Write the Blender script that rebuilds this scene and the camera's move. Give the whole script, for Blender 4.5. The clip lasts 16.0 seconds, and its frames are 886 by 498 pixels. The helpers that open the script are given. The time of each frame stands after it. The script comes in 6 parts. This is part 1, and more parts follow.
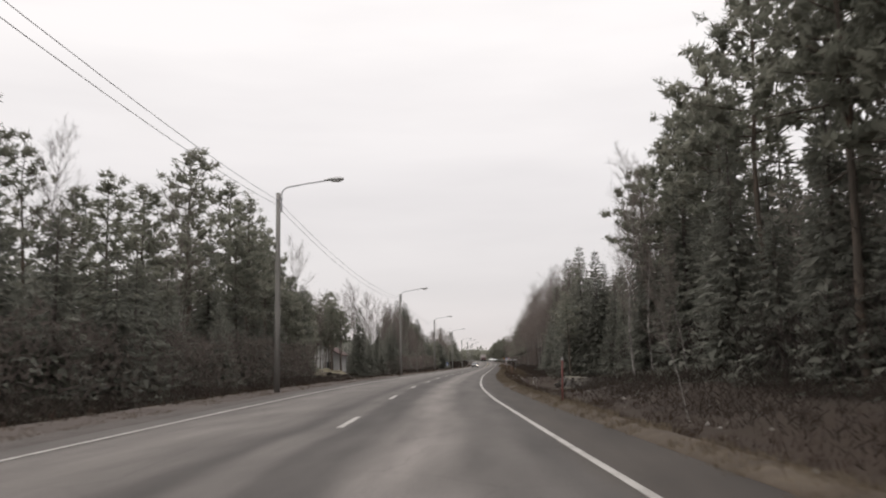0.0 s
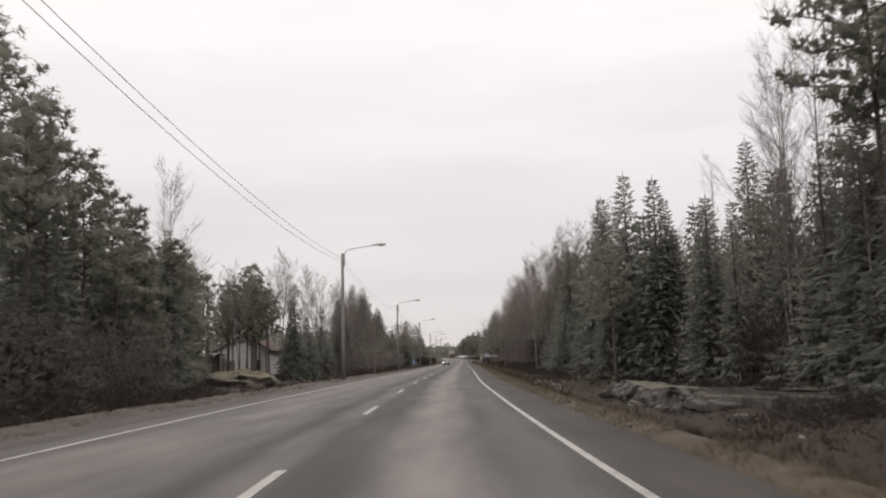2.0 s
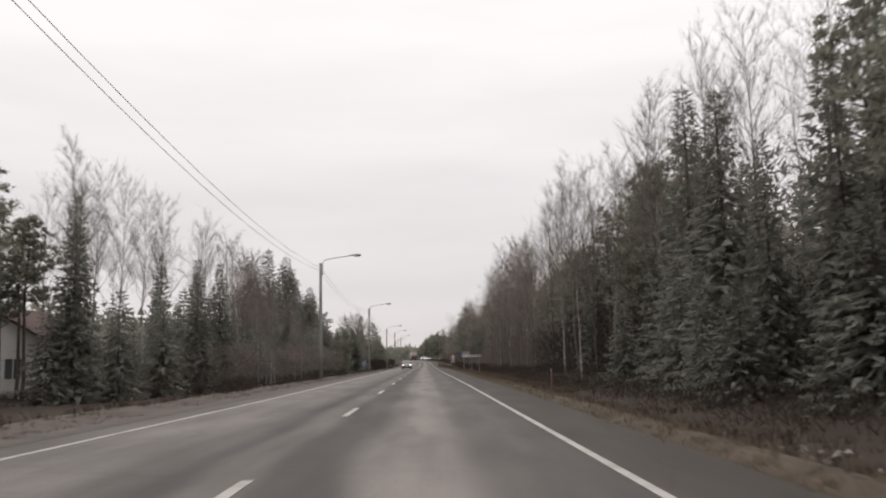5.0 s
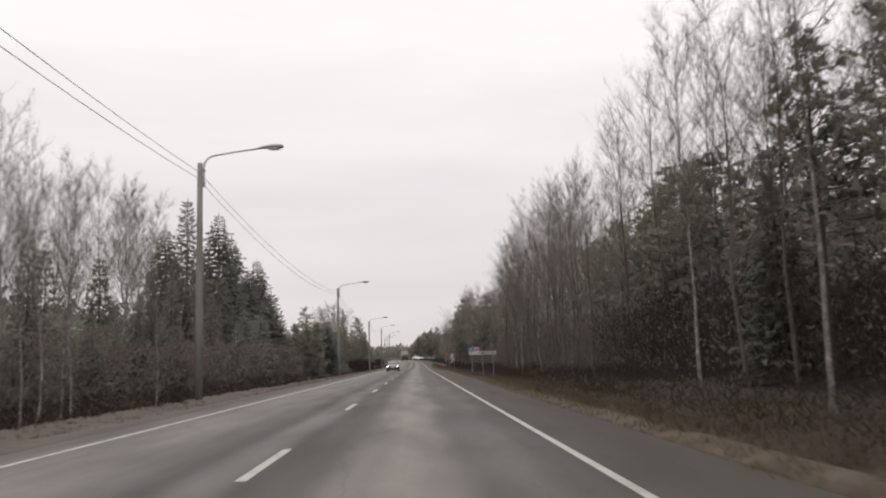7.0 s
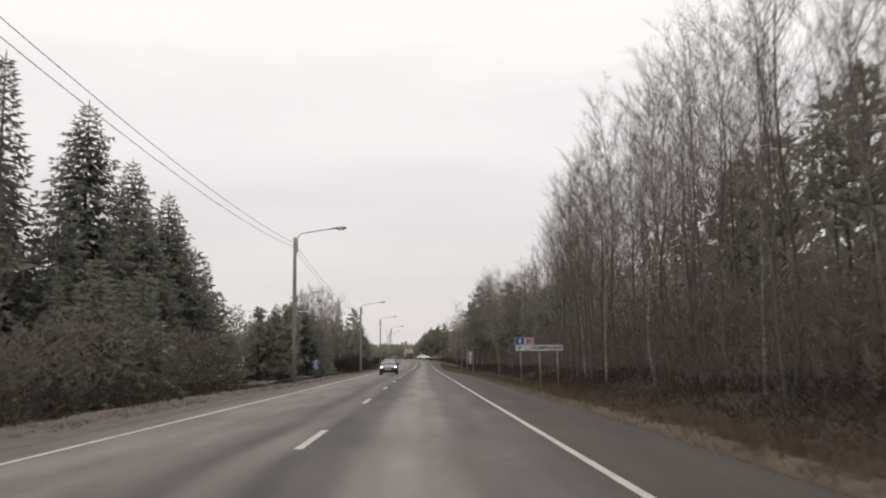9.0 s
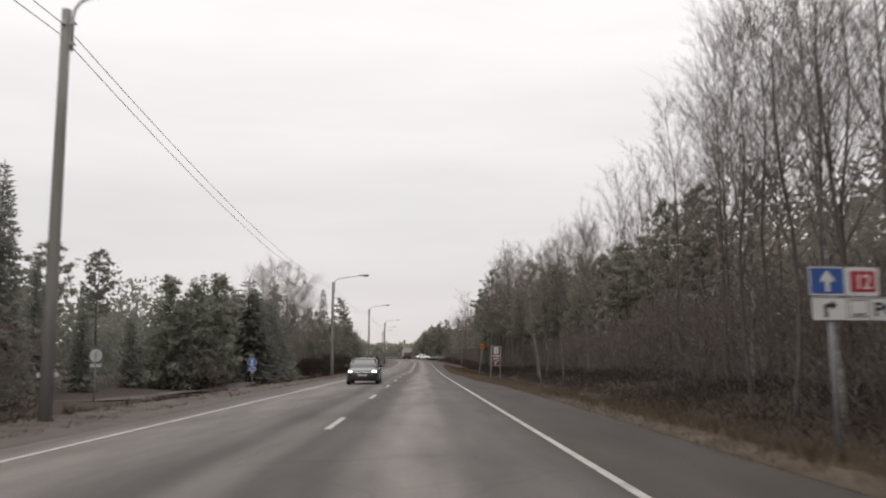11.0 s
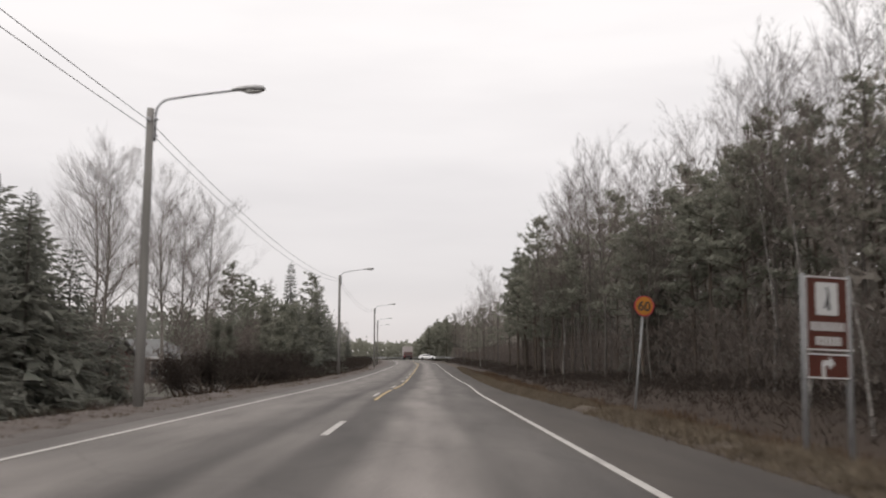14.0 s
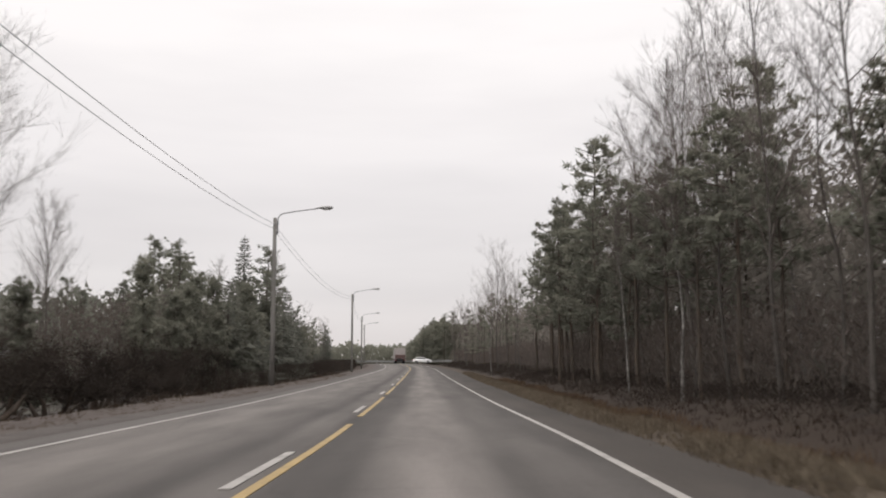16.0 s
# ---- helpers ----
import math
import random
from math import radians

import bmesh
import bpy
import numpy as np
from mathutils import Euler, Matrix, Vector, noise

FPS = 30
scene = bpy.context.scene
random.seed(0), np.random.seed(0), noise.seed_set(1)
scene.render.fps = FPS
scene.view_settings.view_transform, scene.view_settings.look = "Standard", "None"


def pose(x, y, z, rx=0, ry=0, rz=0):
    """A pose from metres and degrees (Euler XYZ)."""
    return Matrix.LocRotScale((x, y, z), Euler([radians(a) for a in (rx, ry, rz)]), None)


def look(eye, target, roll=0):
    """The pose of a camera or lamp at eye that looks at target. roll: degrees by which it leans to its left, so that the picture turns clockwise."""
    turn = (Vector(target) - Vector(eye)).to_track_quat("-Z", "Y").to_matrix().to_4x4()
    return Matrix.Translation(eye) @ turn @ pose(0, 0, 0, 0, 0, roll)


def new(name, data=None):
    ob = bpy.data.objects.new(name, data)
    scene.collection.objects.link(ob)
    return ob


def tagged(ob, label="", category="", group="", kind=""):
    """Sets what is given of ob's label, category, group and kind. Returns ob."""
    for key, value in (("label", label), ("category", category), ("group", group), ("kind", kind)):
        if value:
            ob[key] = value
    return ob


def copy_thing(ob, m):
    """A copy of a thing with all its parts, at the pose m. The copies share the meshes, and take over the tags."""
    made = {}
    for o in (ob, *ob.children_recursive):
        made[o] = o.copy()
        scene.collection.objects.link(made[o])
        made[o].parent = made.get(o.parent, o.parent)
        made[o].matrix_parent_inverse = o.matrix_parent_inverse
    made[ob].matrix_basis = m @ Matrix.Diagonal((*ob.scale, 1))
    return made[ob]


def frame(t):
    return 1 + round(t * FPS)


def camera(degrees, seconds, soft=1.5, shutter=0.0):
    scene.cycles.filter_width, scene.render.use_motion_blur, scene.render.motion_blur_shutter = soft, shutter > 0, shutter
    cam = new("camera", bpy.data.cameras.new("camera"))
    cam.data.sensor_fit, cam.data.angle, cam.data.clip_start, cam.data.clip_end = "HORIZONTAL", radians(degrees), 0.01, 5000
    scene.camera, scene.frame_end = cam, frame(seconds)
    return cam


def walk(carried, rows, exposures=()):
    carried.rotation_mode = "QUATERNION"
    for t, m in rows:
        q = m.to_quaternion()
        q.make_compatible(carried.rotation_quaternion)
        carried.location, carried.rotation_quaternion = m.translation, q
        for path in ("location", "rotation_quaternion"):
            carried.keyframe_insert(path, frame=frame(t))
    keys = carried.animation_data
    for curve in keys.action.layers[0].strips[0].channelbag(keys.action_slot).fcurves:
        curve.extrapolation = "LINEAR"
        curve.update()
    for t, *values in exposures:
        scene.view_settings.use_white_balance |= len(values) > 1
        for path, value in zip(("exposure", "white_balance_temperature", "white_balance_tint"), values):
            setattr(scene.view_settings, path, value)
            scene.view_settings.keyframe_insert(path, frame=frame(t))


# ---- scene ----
cam = camera(55.0, 16.0, soft=2.0, shutter=0.25)
PATH = [
    (0, (3.183, -13.674, 1.071), (3.062, -11.696, 1.339), -1.1),
    (0.5, (2.459, -5.265, 1.057), (2.362, -3.286, 1.324), -1.4),
    (1, (1.888, 3.024, 1.042), (1.81, 5.005, 1.306), -1.4),
    (1.5, (1.413, 11.153, 1.05), (1.355, 13.135, 1.311), -1.6),
    (2, (1.007, 19.313, 1.076), (0.968, 21.296, 1.336), -1.6),
    (2.5, (0.7, 27.529, 1.046), (0.677, 29.512, 1.308), -1.5),
    (3, (0.4, 35.825, 1.051), (0.396, 37.808, 1.313), -1.4),
    (3.5, (0.172, 44.093, 1.025), (0.187, 46.075, 1.29), -1.4),
    (4, (0.054, 52.19, 1.038), (0.085, 54.172, 1.309), -0.9),
    (4.2, (0.012, 55.42, 1.018), (0.048, 57.402, 1.287), -0.8),
    (6.3, (0.358, 89.424, 1.015), (0.431, 91.406, 1.276), -2.3),
    (6.5, (0.287, 92.687, 1.034), (0.361, 94.669, 1.296), -2.3),
    (7, (0.269, 100.853, 1.073), (0.338, 102.834, 1.335), -1.8),
    (7.5, (0.267, 109.095, 1.044), (0.326, 111.077, 1.304), -0.9),
    (8, (0.231, 117.452, 1.108), (0.284, 119.434, 1.368), -1.0),
    (8.5, (0.242, 125.551, 1.106), (0.294, 127.533, 1.367), -1.1),
    (9, (0.211, 133.928, 1.108), (0.263, 135.91, 1.37), -0.8),
    (9.5, (0.189, 142.105, 1.114), (0.243, 144.088, 1.373), -0.6),
    (10, (0.208, 150.203, 1.082), (0.261, 152.185, 1.343), -0.3),
    (10.2, (0.195, 153.511, 1.084), (0.248, 155.493, 1.349), -0.2),
    (12.3, (0.204, 188.345, 1.144), (0.253, 190.327, 1.404), -0.7),
    (12.5, (0.184, 191.702, 1.075), (0.234, 193.683, 1.341), -0.6),
    (13, (0.138, 199.842, 1.049), (0.187, 201.824, 1.314), -0.6),
    (13.5, (0.124, 208.025, 1.06), (0.172, 210.007, 1.326), -0.4),
    (14, (0.12, 216.27, 1.057), (0.163, 218.252, 1.324), -0.2),
    (14.5, (0.067, 224.468, 1.057), (0.11, 226.449, 1.328), 0.1),
    (15, (0.041, 232.662, 1.032), (0.086, 234.642, 1.305), 0.4),
    (15.5, (-0.055, 239.696, 1.045), (-0.001, 241.676, 1.323), 0.7),
    (16, (0.21, 247.135, 0.96), (0.265, 249.115, 1.238), -0.3),
]
walk(cam, [(t, look(eye, target, roll)) for t, eye, target, roll in PATH])

# ---- world, sun, exposure ----
SUN_EL, SUN_ROT = radians(38), radians(200)
world = bpy.data.worlds.new("overcast_sky")
scene.world = world
world.use_nodes = True
wn, wl = world.node_tree.nodes, world.node_tree.links
wn.clear()
w_out, w_bg = wn.new("ShaderNodeOutputWorld"), wn.new("ShaderNodeBackground")
w_sky = wn.new("ShaderNodeTexSky")
w_sky.sky_type, w_sky.sun_disc, w_sky.sun_elevation, w_sky.sun_rotation = "NISHITA", False, SUN_EL, SUN_ROT
w_sky.air_density, w_sky.dust_density = 1.0, 4.0
w_gain = wn.new("ShaderNodeVectorMath")
w_gain.operation = "SCALE"
w_gain.inputs["Scale"].default_value = 0.08
w_co, w_map = wn.new("ShaderNodeTexCoord"), wn.new("ShaderNodeMapping")
w_map.inputs["Scale"].default_value = (1.2, 1.2, 7.0)
w_noise, w_ramp = wn.new("ShaderNodeTexNoise"), wn.new("ShaderNodeValToRGB")
w_noise.inputs["Scale"].default_value, w_noise.inputs["Detail"].default_value = 1.6, 4.0
w_ramp.color_ramp.elements[0].position, w_ramp.color_ramp.elements[0].color = 0.34, (0.905, 0.88, 0.875, 1)
w_ramp.color_ramp.elements[1].position, w_ramp.color_ramp.elements[1].color = 0.62, (1.0, 0.972, 0.962, 1)
w_sep, w_high = wn.new("ShaderNodeSeparateXYZ"), wn.new("ShaderNodeValToRGB")
hi = w_high.color_ramp
hi.elements[0].position, hi.elements[0].color = 0.0, (0.80, 0.755, 0.735, 1)
hi.elements[1].position, hi.elements[1].color = 1.0, (1.02, 1.0, 1.0, 1)
for place, col in ((0.035, (0.76, 0.735, 0.735, 1)), (0.09, (0.76, 0.745, 0.75, 1)), (0.22, (0.86, 0.845, 0.85, 1)), (0.36, (0.98, 0.965, 0.965, 1))):
    hi.elements.new(place).color = col
w_mul, w_mix = wn.new("ShaderNodeMix"), wn.new("ShaderNodeMix")
w_mul.data_type, w_mul.blend_type = "RGBA", "MULTIPLY"
w_mix.data_type = "RGBA"
w_mul.inputs["Factor"].default_value, w_mix.inputs["Factor"].default_value = 1.0, 0.93
wl.new(w_co.outputs["Generated"], w_map.inputs["Vector"])
wl.new(w_map.outputs["Vector"], w_noise.inputs["Vector"])
wl.new(w_noise.outputs["Fac"], w_ramp.inputs["Fac"])
wl.new(w_co.outputs["Generated"], w_sep.inputs["Vector"])
wl.new(w_sep.outputs["Z"], w_high.inputs["Fac"])
wl.new(w_ramp.outputs["Color"], w_mul.inputs["A"])
wl.new(w_high.outputs["Color"], w_mul.inputs["B"])
wl.new(w_sky.outputs["Color"], w_gain.inputs[0])
wl.new(w_gain.outputs["Vector"], w_mix.inputs["A"])
wl.new(w_mul.outputs["Result"], w_mix.inputs["B"])
w_zen, w_up = wn.new("ShaderNodeMapRange"), wn.new("ShaderNodeVectorMath")
w_zen.inputs["From Min"].default_value, w_zen.inputs["From Max"].default_value = 0.40, 0.95
w_zen.inputs["To Min"].default_value, w_zen.inputs["To Max"].default_value = 1.0, 2.7
w_up.operation = "SCALE"
wl.new(w_sep.outputs["Z"], w_zen.inputs["Value"])
wl.new(w_mix.outputs["Result"], w_up.inputs[0])
wl.new(w_zen.outputs["Result"], w_up.inputs["Scale"])
wl.new(w_up.outputs["Vector"], w_bg.inputs["Color"])
w_bg.inputs["Strength"].default_value = 1.1
wl.new(w_bg.outputs["Background"], w_out.inputs["Surface"])

sun = new("sun", bpy.data.lights.new("sun", "SUN"))
sun.data.energy, sun.data.angle, sun.data.color = 0.5, radians(40), (1.0, 0.97, 0.93)
sun.matrix_world = look((0, 0, 0), (-math.sin(SUN_ROT) * math.cos(SUN_EL), -math.cos(SUN_ROT) * math.cos(SUN_EL), -math.sin(SUN_EL)))
scene.view_settings.exposure = 0.0


# ---- materials ----
def material(name, colors, scale=4.0, rough=0.8, metal=0.0, bump=0.0, fine=40.0, coord="Object", tint=0.0, spec=0.3, stretch=(1, 1, 1)):
    """Two-scale colour variation between the given colours, with grain in the relief."""
    m = bpy.data.materials.new(name)
    m.use_nodes = True
    n, l = m.node_tree.nodes, m.node_tree.links
    p = n["Principled BSDF"]
    co, mp = n.new("ShaderNodeTexCoord"), n.new("ShaderNodeMapping")
    mp.inputs["Scale"].default_value = stretch
    big, small, ramp = n.new("ShaderNodeTexNoise"), n.new("ShaderNodeTexNoise"), n.new("ShaderNodeValToRGB")
    big.inputs["Scale"].default_value, big.inputs["Detail"].default_value = scale, 5.0
    small.inputs["Scale"].default_value, small.inputs["Detail"].default_value = fine, 3.0
    add = n.new("ShaderNodeMix")
    add.inputs["Factor"].default_value = 0.35
    l.new(co.outputs[coord], mp.inputs["Vector"])
    l.new(mp.outputs["Vector"], big.inputs["Vector"])
    l.new(mp.outputs["Vector"], small.inputs["Vector"])
    l.new(big.outputs["Fac"], add.inputs["A"])
    l.new(small.outputs["Fac"], add.inputs["B"])
    l.new(add.outputs["Result"], ramp.inputs["Fac"])
    e = ramp.color_ramp.elements
    e[0].position, e[1].position = 0.3, 0.7
    e[0].color, e[1].color = (*colors[0], 1), (*colors[-1], 1)
    for k, c in enumerate(colors[1:-1]):
        e.new(0.3 + 0.4 * (k + 1) / (len(colors) - 1)).color = (*c, 1)
    out = ramp.outputs["Color"]
    if tint:
        info, hsv = n.new("ShaderNodeObjectInfo"), n.new("ShaderNodeHueSaturation")
        rng = n.new("ShaderNodeMapRange")
        rng.inputs["To Min"].default_value, rng.inputs["To Max"].default_value = 1 - tint, 1 + tint
        l.new(info.outputs["Random"], rng.inputs["Value"])
        l.new(rng.outputs["Result"], hsv.inputs["Value"])
        l.new(out, hsv.inputs["Color"])
        out = hsv.outputs["Color"]
    l.new(out, p.inputs["Base Color"])
    p.inputs["Roughness"].default_value, p.inputs["Metallic"].default_value = rough, metal
    p.inputs["Specular IOR Level"].default_value = spec
    if bump:
        b = n.new("ShaderNodeBump")
        b.inputs["Strength"].default_value, b.inputs["Distance"].default_value = bump, 0.02
        l.new(add.outputs["Result"], b.inputs["Height"])
        l.new(b.outputs["Normal"], p.inputs["Normal"])
    return m


def plain_material(name, color, rough=0.4, metal=0.0, spec=0.5, coat=0.0):
    """Smooth paint, plastic, chrome or rubber with a little dust."""
    m = material(name, [tuple(c * 0.86 for c in color), color], scale=3.0, fine=24, rough=rough, metal=metal, spec=spec)
    m.node_tree.nodes["Principled BSDF"].inputs["Coat Weight"].default_value = coat
    return m


def glow_material(name, color, strength):
    m = plain_material(name, color, rough=0.2)
    p = m.node_tree.nodes["Principled BSDF"]
    p.inputs["Emission Color"].default_value, p.inputs["Emission Strength"].default_value = (*color, 1), strength
    return m


def leafy(name, colors, scale):
    """Needles and twigs: half of the light goes through the thin flakes."""
    m = material(name, colors, scale=scale, rough=0.8, fine=scale * 6, tint=0.2, spec=0.1)
    n, l = m.node_tree.nodes, m.node_tree.links
    p = n["Principled BSDF"]
    thin, mix = n.new("ShaderNodeBsdfTranslucent"), n.new("ShaderNodeMixShader")
    mix.inputs["Fac"].default_value = 0.45
    l.new(p.inputs["Base Color"].links[0].from_socket, thin.inputs["Color"])
    l.new(p.outputs["BSDF"], mix.inputs[1])
    l.new(thin.outputs["BSDF"], mix.inputs[2])
    l.new(mix.outputs["Shader"], n["Material Output"].inputs["Surface"])
    return m


def asphalt_material():
    """Worn asphalt: stone grain, wheel tracks and a baked-in pale reflection along the lane by the sheet's own lateral
    coordinate, patches and fine cracks.
    """
    m = bpy.data.materials.new("asphalt")
    m.use_nodes = True
    n, l = m.node_tree.nodes, m.node_tree.links
    p = n["Principled BSDF"]
    uv, sep = n.new("ShaderNodeUVMap"), n.new("ShaderNodeSeparateXYZ")
    co = n.new("ShaderNodeTexCoord")
    l.new(uv.outputs["UV"], sep.inputs["Vector"])
    wob, addw = n.new("ShaderNodeTexNoise"), n.new("ShaderNodeMath")
    wob.inputs["Scale"].default_value = 0.12
    l.new(co.outputs["Object"], wob.inputs["Vector"])
    addw.operation, addw.inputs[1].default_value = "MULTIPLY_ADD", 0.035
    l.new(wob.outputs["Fac"], addw.inputs[0])
    l.new(sep.outputs["X"], addw.inputs[2])
    track_glare = n.new("ShaderNodeValToRGB")
    track_glare.color_ramp.interpolation = "EASE"
    e = track_glare.color_ramp.elements
    # lateral: 0 is 8 m left of the centre line, 1 is 8 m right
    # the pale band round 0.61 is a reflection baked in between the wheel tracks
    stops = [(0, 0.062), (0.29, 0.068), (0.31, 0.092), (0.36, 0.100), (0.41, 0.089), (0.44, 0.075), (0.475, 0.044), (0.497, 0.078), (0.512, 0.078), (0.53, 0.044), (0.56, 0.049), (0.59, 0.099), (0.61, 0.120), (0.635, 0.102), (0.66, 0.063), (0.69, 0.066), (0.715, 0.050), (0.74, 0.037), (0.8, 0.031), (1, 0.029)]
    e[0].position, e[0].color = stops[0][0], (stops[0][1] * 1.10, stops[0][1], stops[0][1] * 0.925, 1)
    e[1].position, e[1].color = stops[-1][0], (stops[-1][1] * 1.10, stops[-1][1], stops[-1][1] * 0.925, 1)
    for pos, v in stops[1:-1]:
        brown = 0.06 if pos > 0.72 else 0.0
        e.new(pos).color = (v * (1.10 + brown), v, v * (0.925 - brown), 1)
    l.new(addw.outputs["Value"], track_glare.inputs["Fac"])
    grain, patch = n.new("ShaderNodeTexNoise"), n.new("ShaderNodeTexNoise")
    grain.inputs["Scale"].default_value, grain.inputs["Detail"].default_value = 60.0, 4.0
    mp = n.new("ShaderNodeMapping")
    mp.inputs["Scale"].default_value = (1.0, 0.16, 1.0)
    l.new(co.outputs["Object"], grain.inputs["Vector"])
    l.new(co.outputs["Object"], mp.inputs["Vector"])
    patch.inputs["Scale"].default_value, patch.inputs["Detail"].default_value = 1.3, 6.0
    l.new(mp.outputs["Vector"], patch.inputs["Vector"])
    r1, r2 = n.new("ShaderNodeMapRange"), n.new("ShaderNodeMapRange")
    r1.inputs["To Min"].default_value, r1.inputs["To Max"].default_value = 0.55, 1.45
    r2.inputs["From Min"].default_value, r2.inputs["From Max"].default_value = 0.3, 0.7
    r2.inputs["To Min"].default_value, r2.inputs["To Max"].default_value = 0.74, 1.24
    l.new(grain.outputs["Fac"], r1.inputs["Value"])
    l.new(patch.outputs["Fac"], r2.inputs["Value"])
    crack, cr = n.new("ShaderNodeTexVoronoi"), n.new("ShaderNodeMapRange")
    crack.feature = "DISTANCE_TO_EDGE"
    crack.inputs["Scale"].default_value = 0.35
    warp, wadd = n.new("ShaderNodeTexNoise"), n.new("ShaderNodeMix")
    warp.inputs["Scale"].default_value, warp.inputs["Detail"].default_value = 1.4, 5.0
    wadd.data_type, wadd.inputs["Factor"].default_value = "VECTOR", 0.25
    l.new(co.outputs["Object"], warp.inputs["Vector"])
    l.new(co.outputs["Object"], wadd.inputs["A"])
    l.new(warp.outputs["Color"], wadd.inputs["B"])
    l.new(wadd.outputs["Result"], crack.inputs["Vector"])
    cr.inputs["From Max"].default_value, cr.inputs["To Min"].default_value = 0.010, 0.86
    l.new(crack.outputs["Distance"], cr.inputs["Value"])
    m1, m2, m3 = (n.new("ShaderNodeMath") for _ in range(3))
    for k in (m1, m2):
        k.operation = "MULTIPLY"
    l.new(r1.outputs["Result"], m1.inputs[0])
    l.new(r2.outputs["Result"], m1.inputs[1])
    l.new(m1.outputs["Value"], m2.inputs[0])
    l.new(cr.outputs["Result"], m2.inputs[1])
    sc = n.new("ShaderNodeVectorMath")
    sc.operation = "SCALE"
    l.new(track_glare.outputs["Color"], sc.inputs[0])
    l.new(m2.outputs["Value"], sc.inputs["Scale"])
    l.new(sc.outputs["Vector"], p.inputs["Base Color"])
    b = n.new("ShaderNodeBump")
    b.inputs["Strength"].default_value, b.inputs["Distance"].default_value = 0.4, 0.006
    l.new(grain.outputs["Fac"], b.inputs["Height"])
    l.new(b.outputs["Normal"], p.inputs["Normal"])
    p.inputs["Roughness"].default_value, p.inputs["Specular IOR Level"].default_value = 0.75, 0.12
    return m


ASPHALT = asphalt_material()
PAINT_W = material("worn_white_paint", [(0.114, 0.106, 0.098), (0.252, 0.240, 0.221), (0.276, 0.264, 0.245)], scale=2.2, fine=45, rough=0.6, bump=0.2)
PAINT_Y = material("worn_yellow_paint", [(0.129, 0.095, 0.043), (0.249, 0.172, 0.060), (0.267, 0.189, 0.073)], scale=2.2, fine=45, rough=0.6, bump=0.2)
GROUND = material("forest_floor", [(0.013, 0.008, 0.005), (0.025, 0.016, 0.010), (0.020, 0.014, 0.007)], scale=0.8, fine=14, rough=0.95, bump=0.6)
VERGE = material("dry_verge", [(0.010, 0.006, 0.004), (0.020, 0.011, 0.006), (0.030, 0.016, 0.009)], scale=1.1, fine=22, rough=0.95, bump=0.7)
GRAVEL = material("gravel_shoulder", [(0.036, 0.030, 0.027), (0.057, 0.049, 0.044), (0.075, 0.065, 0.058)], scale=1.5, fine=55, rough=0.92, bump=0.5)
BROWN_GRASS = material("brown_dry_grass", [(0.046, 0.028, 0.015), (0.078, 0.049, 0.027), (0.108, 0.072, 0.042)], scale=1.5, fine=8, rough=0.9)
GRASS = material("dry_grass", [(0.040, 0.028, 0.018), (0.070, 0.052, 0.034), (0.100, 0.079, 0.054)], scale=1.5, fine=8, rough=0.9)
TAN = material("tan_grass_edge", [(0.022, 0.015, 0.010), (0.046, 0.034, 0.023), (0.078, 0.062, 0.043)], scale=1.3, fine=26, rough=0.95, bump=0.6)
TAN_GRASS = material("pale_tan_grass", [(0.066, 0.050, 0.034), (0.104, 0.083, 0.058), (0.145, 0.120, 0.087)], scale=1.5, fine=8, rough=0.9)
BARE_VERGE = material("bare_brown_verge", [(0.036, 0.027, 0.023), (0.054, 0.043, 0.037), (0.072, 0.060, 0.052)], scale=0.9, fine=24, rough=0.95, bump=0.6)
# Darker than the growth itself: shade between dense stems put into the colour.
HEATH = material("shade_darkened_undergrowth", [(0.015, 0.009, 0.006), (0.025, 0.015, 0.009), (0.036, 0.022, 0.013)], scale=1.5, fine=8, rough=0.9)
ROCK = material("grey_rock", [(0.022, 0.018, 0.016), (0.046, 0.040, 0.035), (0.080, 0.073, 0.065), (0.036, 0.034, 0.024)], scale=1.3, fine=9, rough=0.9, bump=0.9)


def mossy(m, color, low, high):
    """Lichen and moss in patches on the faces that look up."""
    n, l = m.node_tree.nodes, m.node_tree.links
    p = n["Principled BSDF"]
    geo, sep, rng = n.new("ShaderNodeNewGeometry"), n.new("ShaderNodeSeparateXYZ"), n.new("ShaderNodeMapRange")
    patch, add, mix = n.new("ShaderNodeTexNoise"), n.new("ShaderNodeMath"), n.new("ShaderNodeMix")
    co = n.new("ShaderNodeTexCoord")
    patch.inputs["Scale"].default_value, patch.inputs["Detail"].default_value = 1.6, 5.0
    l.new(co.outputs["Object"], patch.inputs["Vector"])
    l.new(geo.outputs["Normal"], sep.inputs["Vector"])
    l.new(sep.outputs["Z"], add.inputs[0])
    l.new(patch.outputs["Fac"], add.inputs[1])
    rng.inputs["From Min"].default_value, rng.inputs["From Max"].default_value = low, high
    l.new(add.outputs["Value"], rng.inputs["Value"])
    mix.data_type = "RGBA"
    l.new(p.inputs["Base Color"].links[0].from_socket, mix.inputs["A"])
    mix.inputs["B"].default_value = (*color, 1)
    l.new(rng.outputs["Result"], mix.inputs["Factor"])
    l.new(mix.outputs["Result"], p.inputs["Base Color"])
    return m


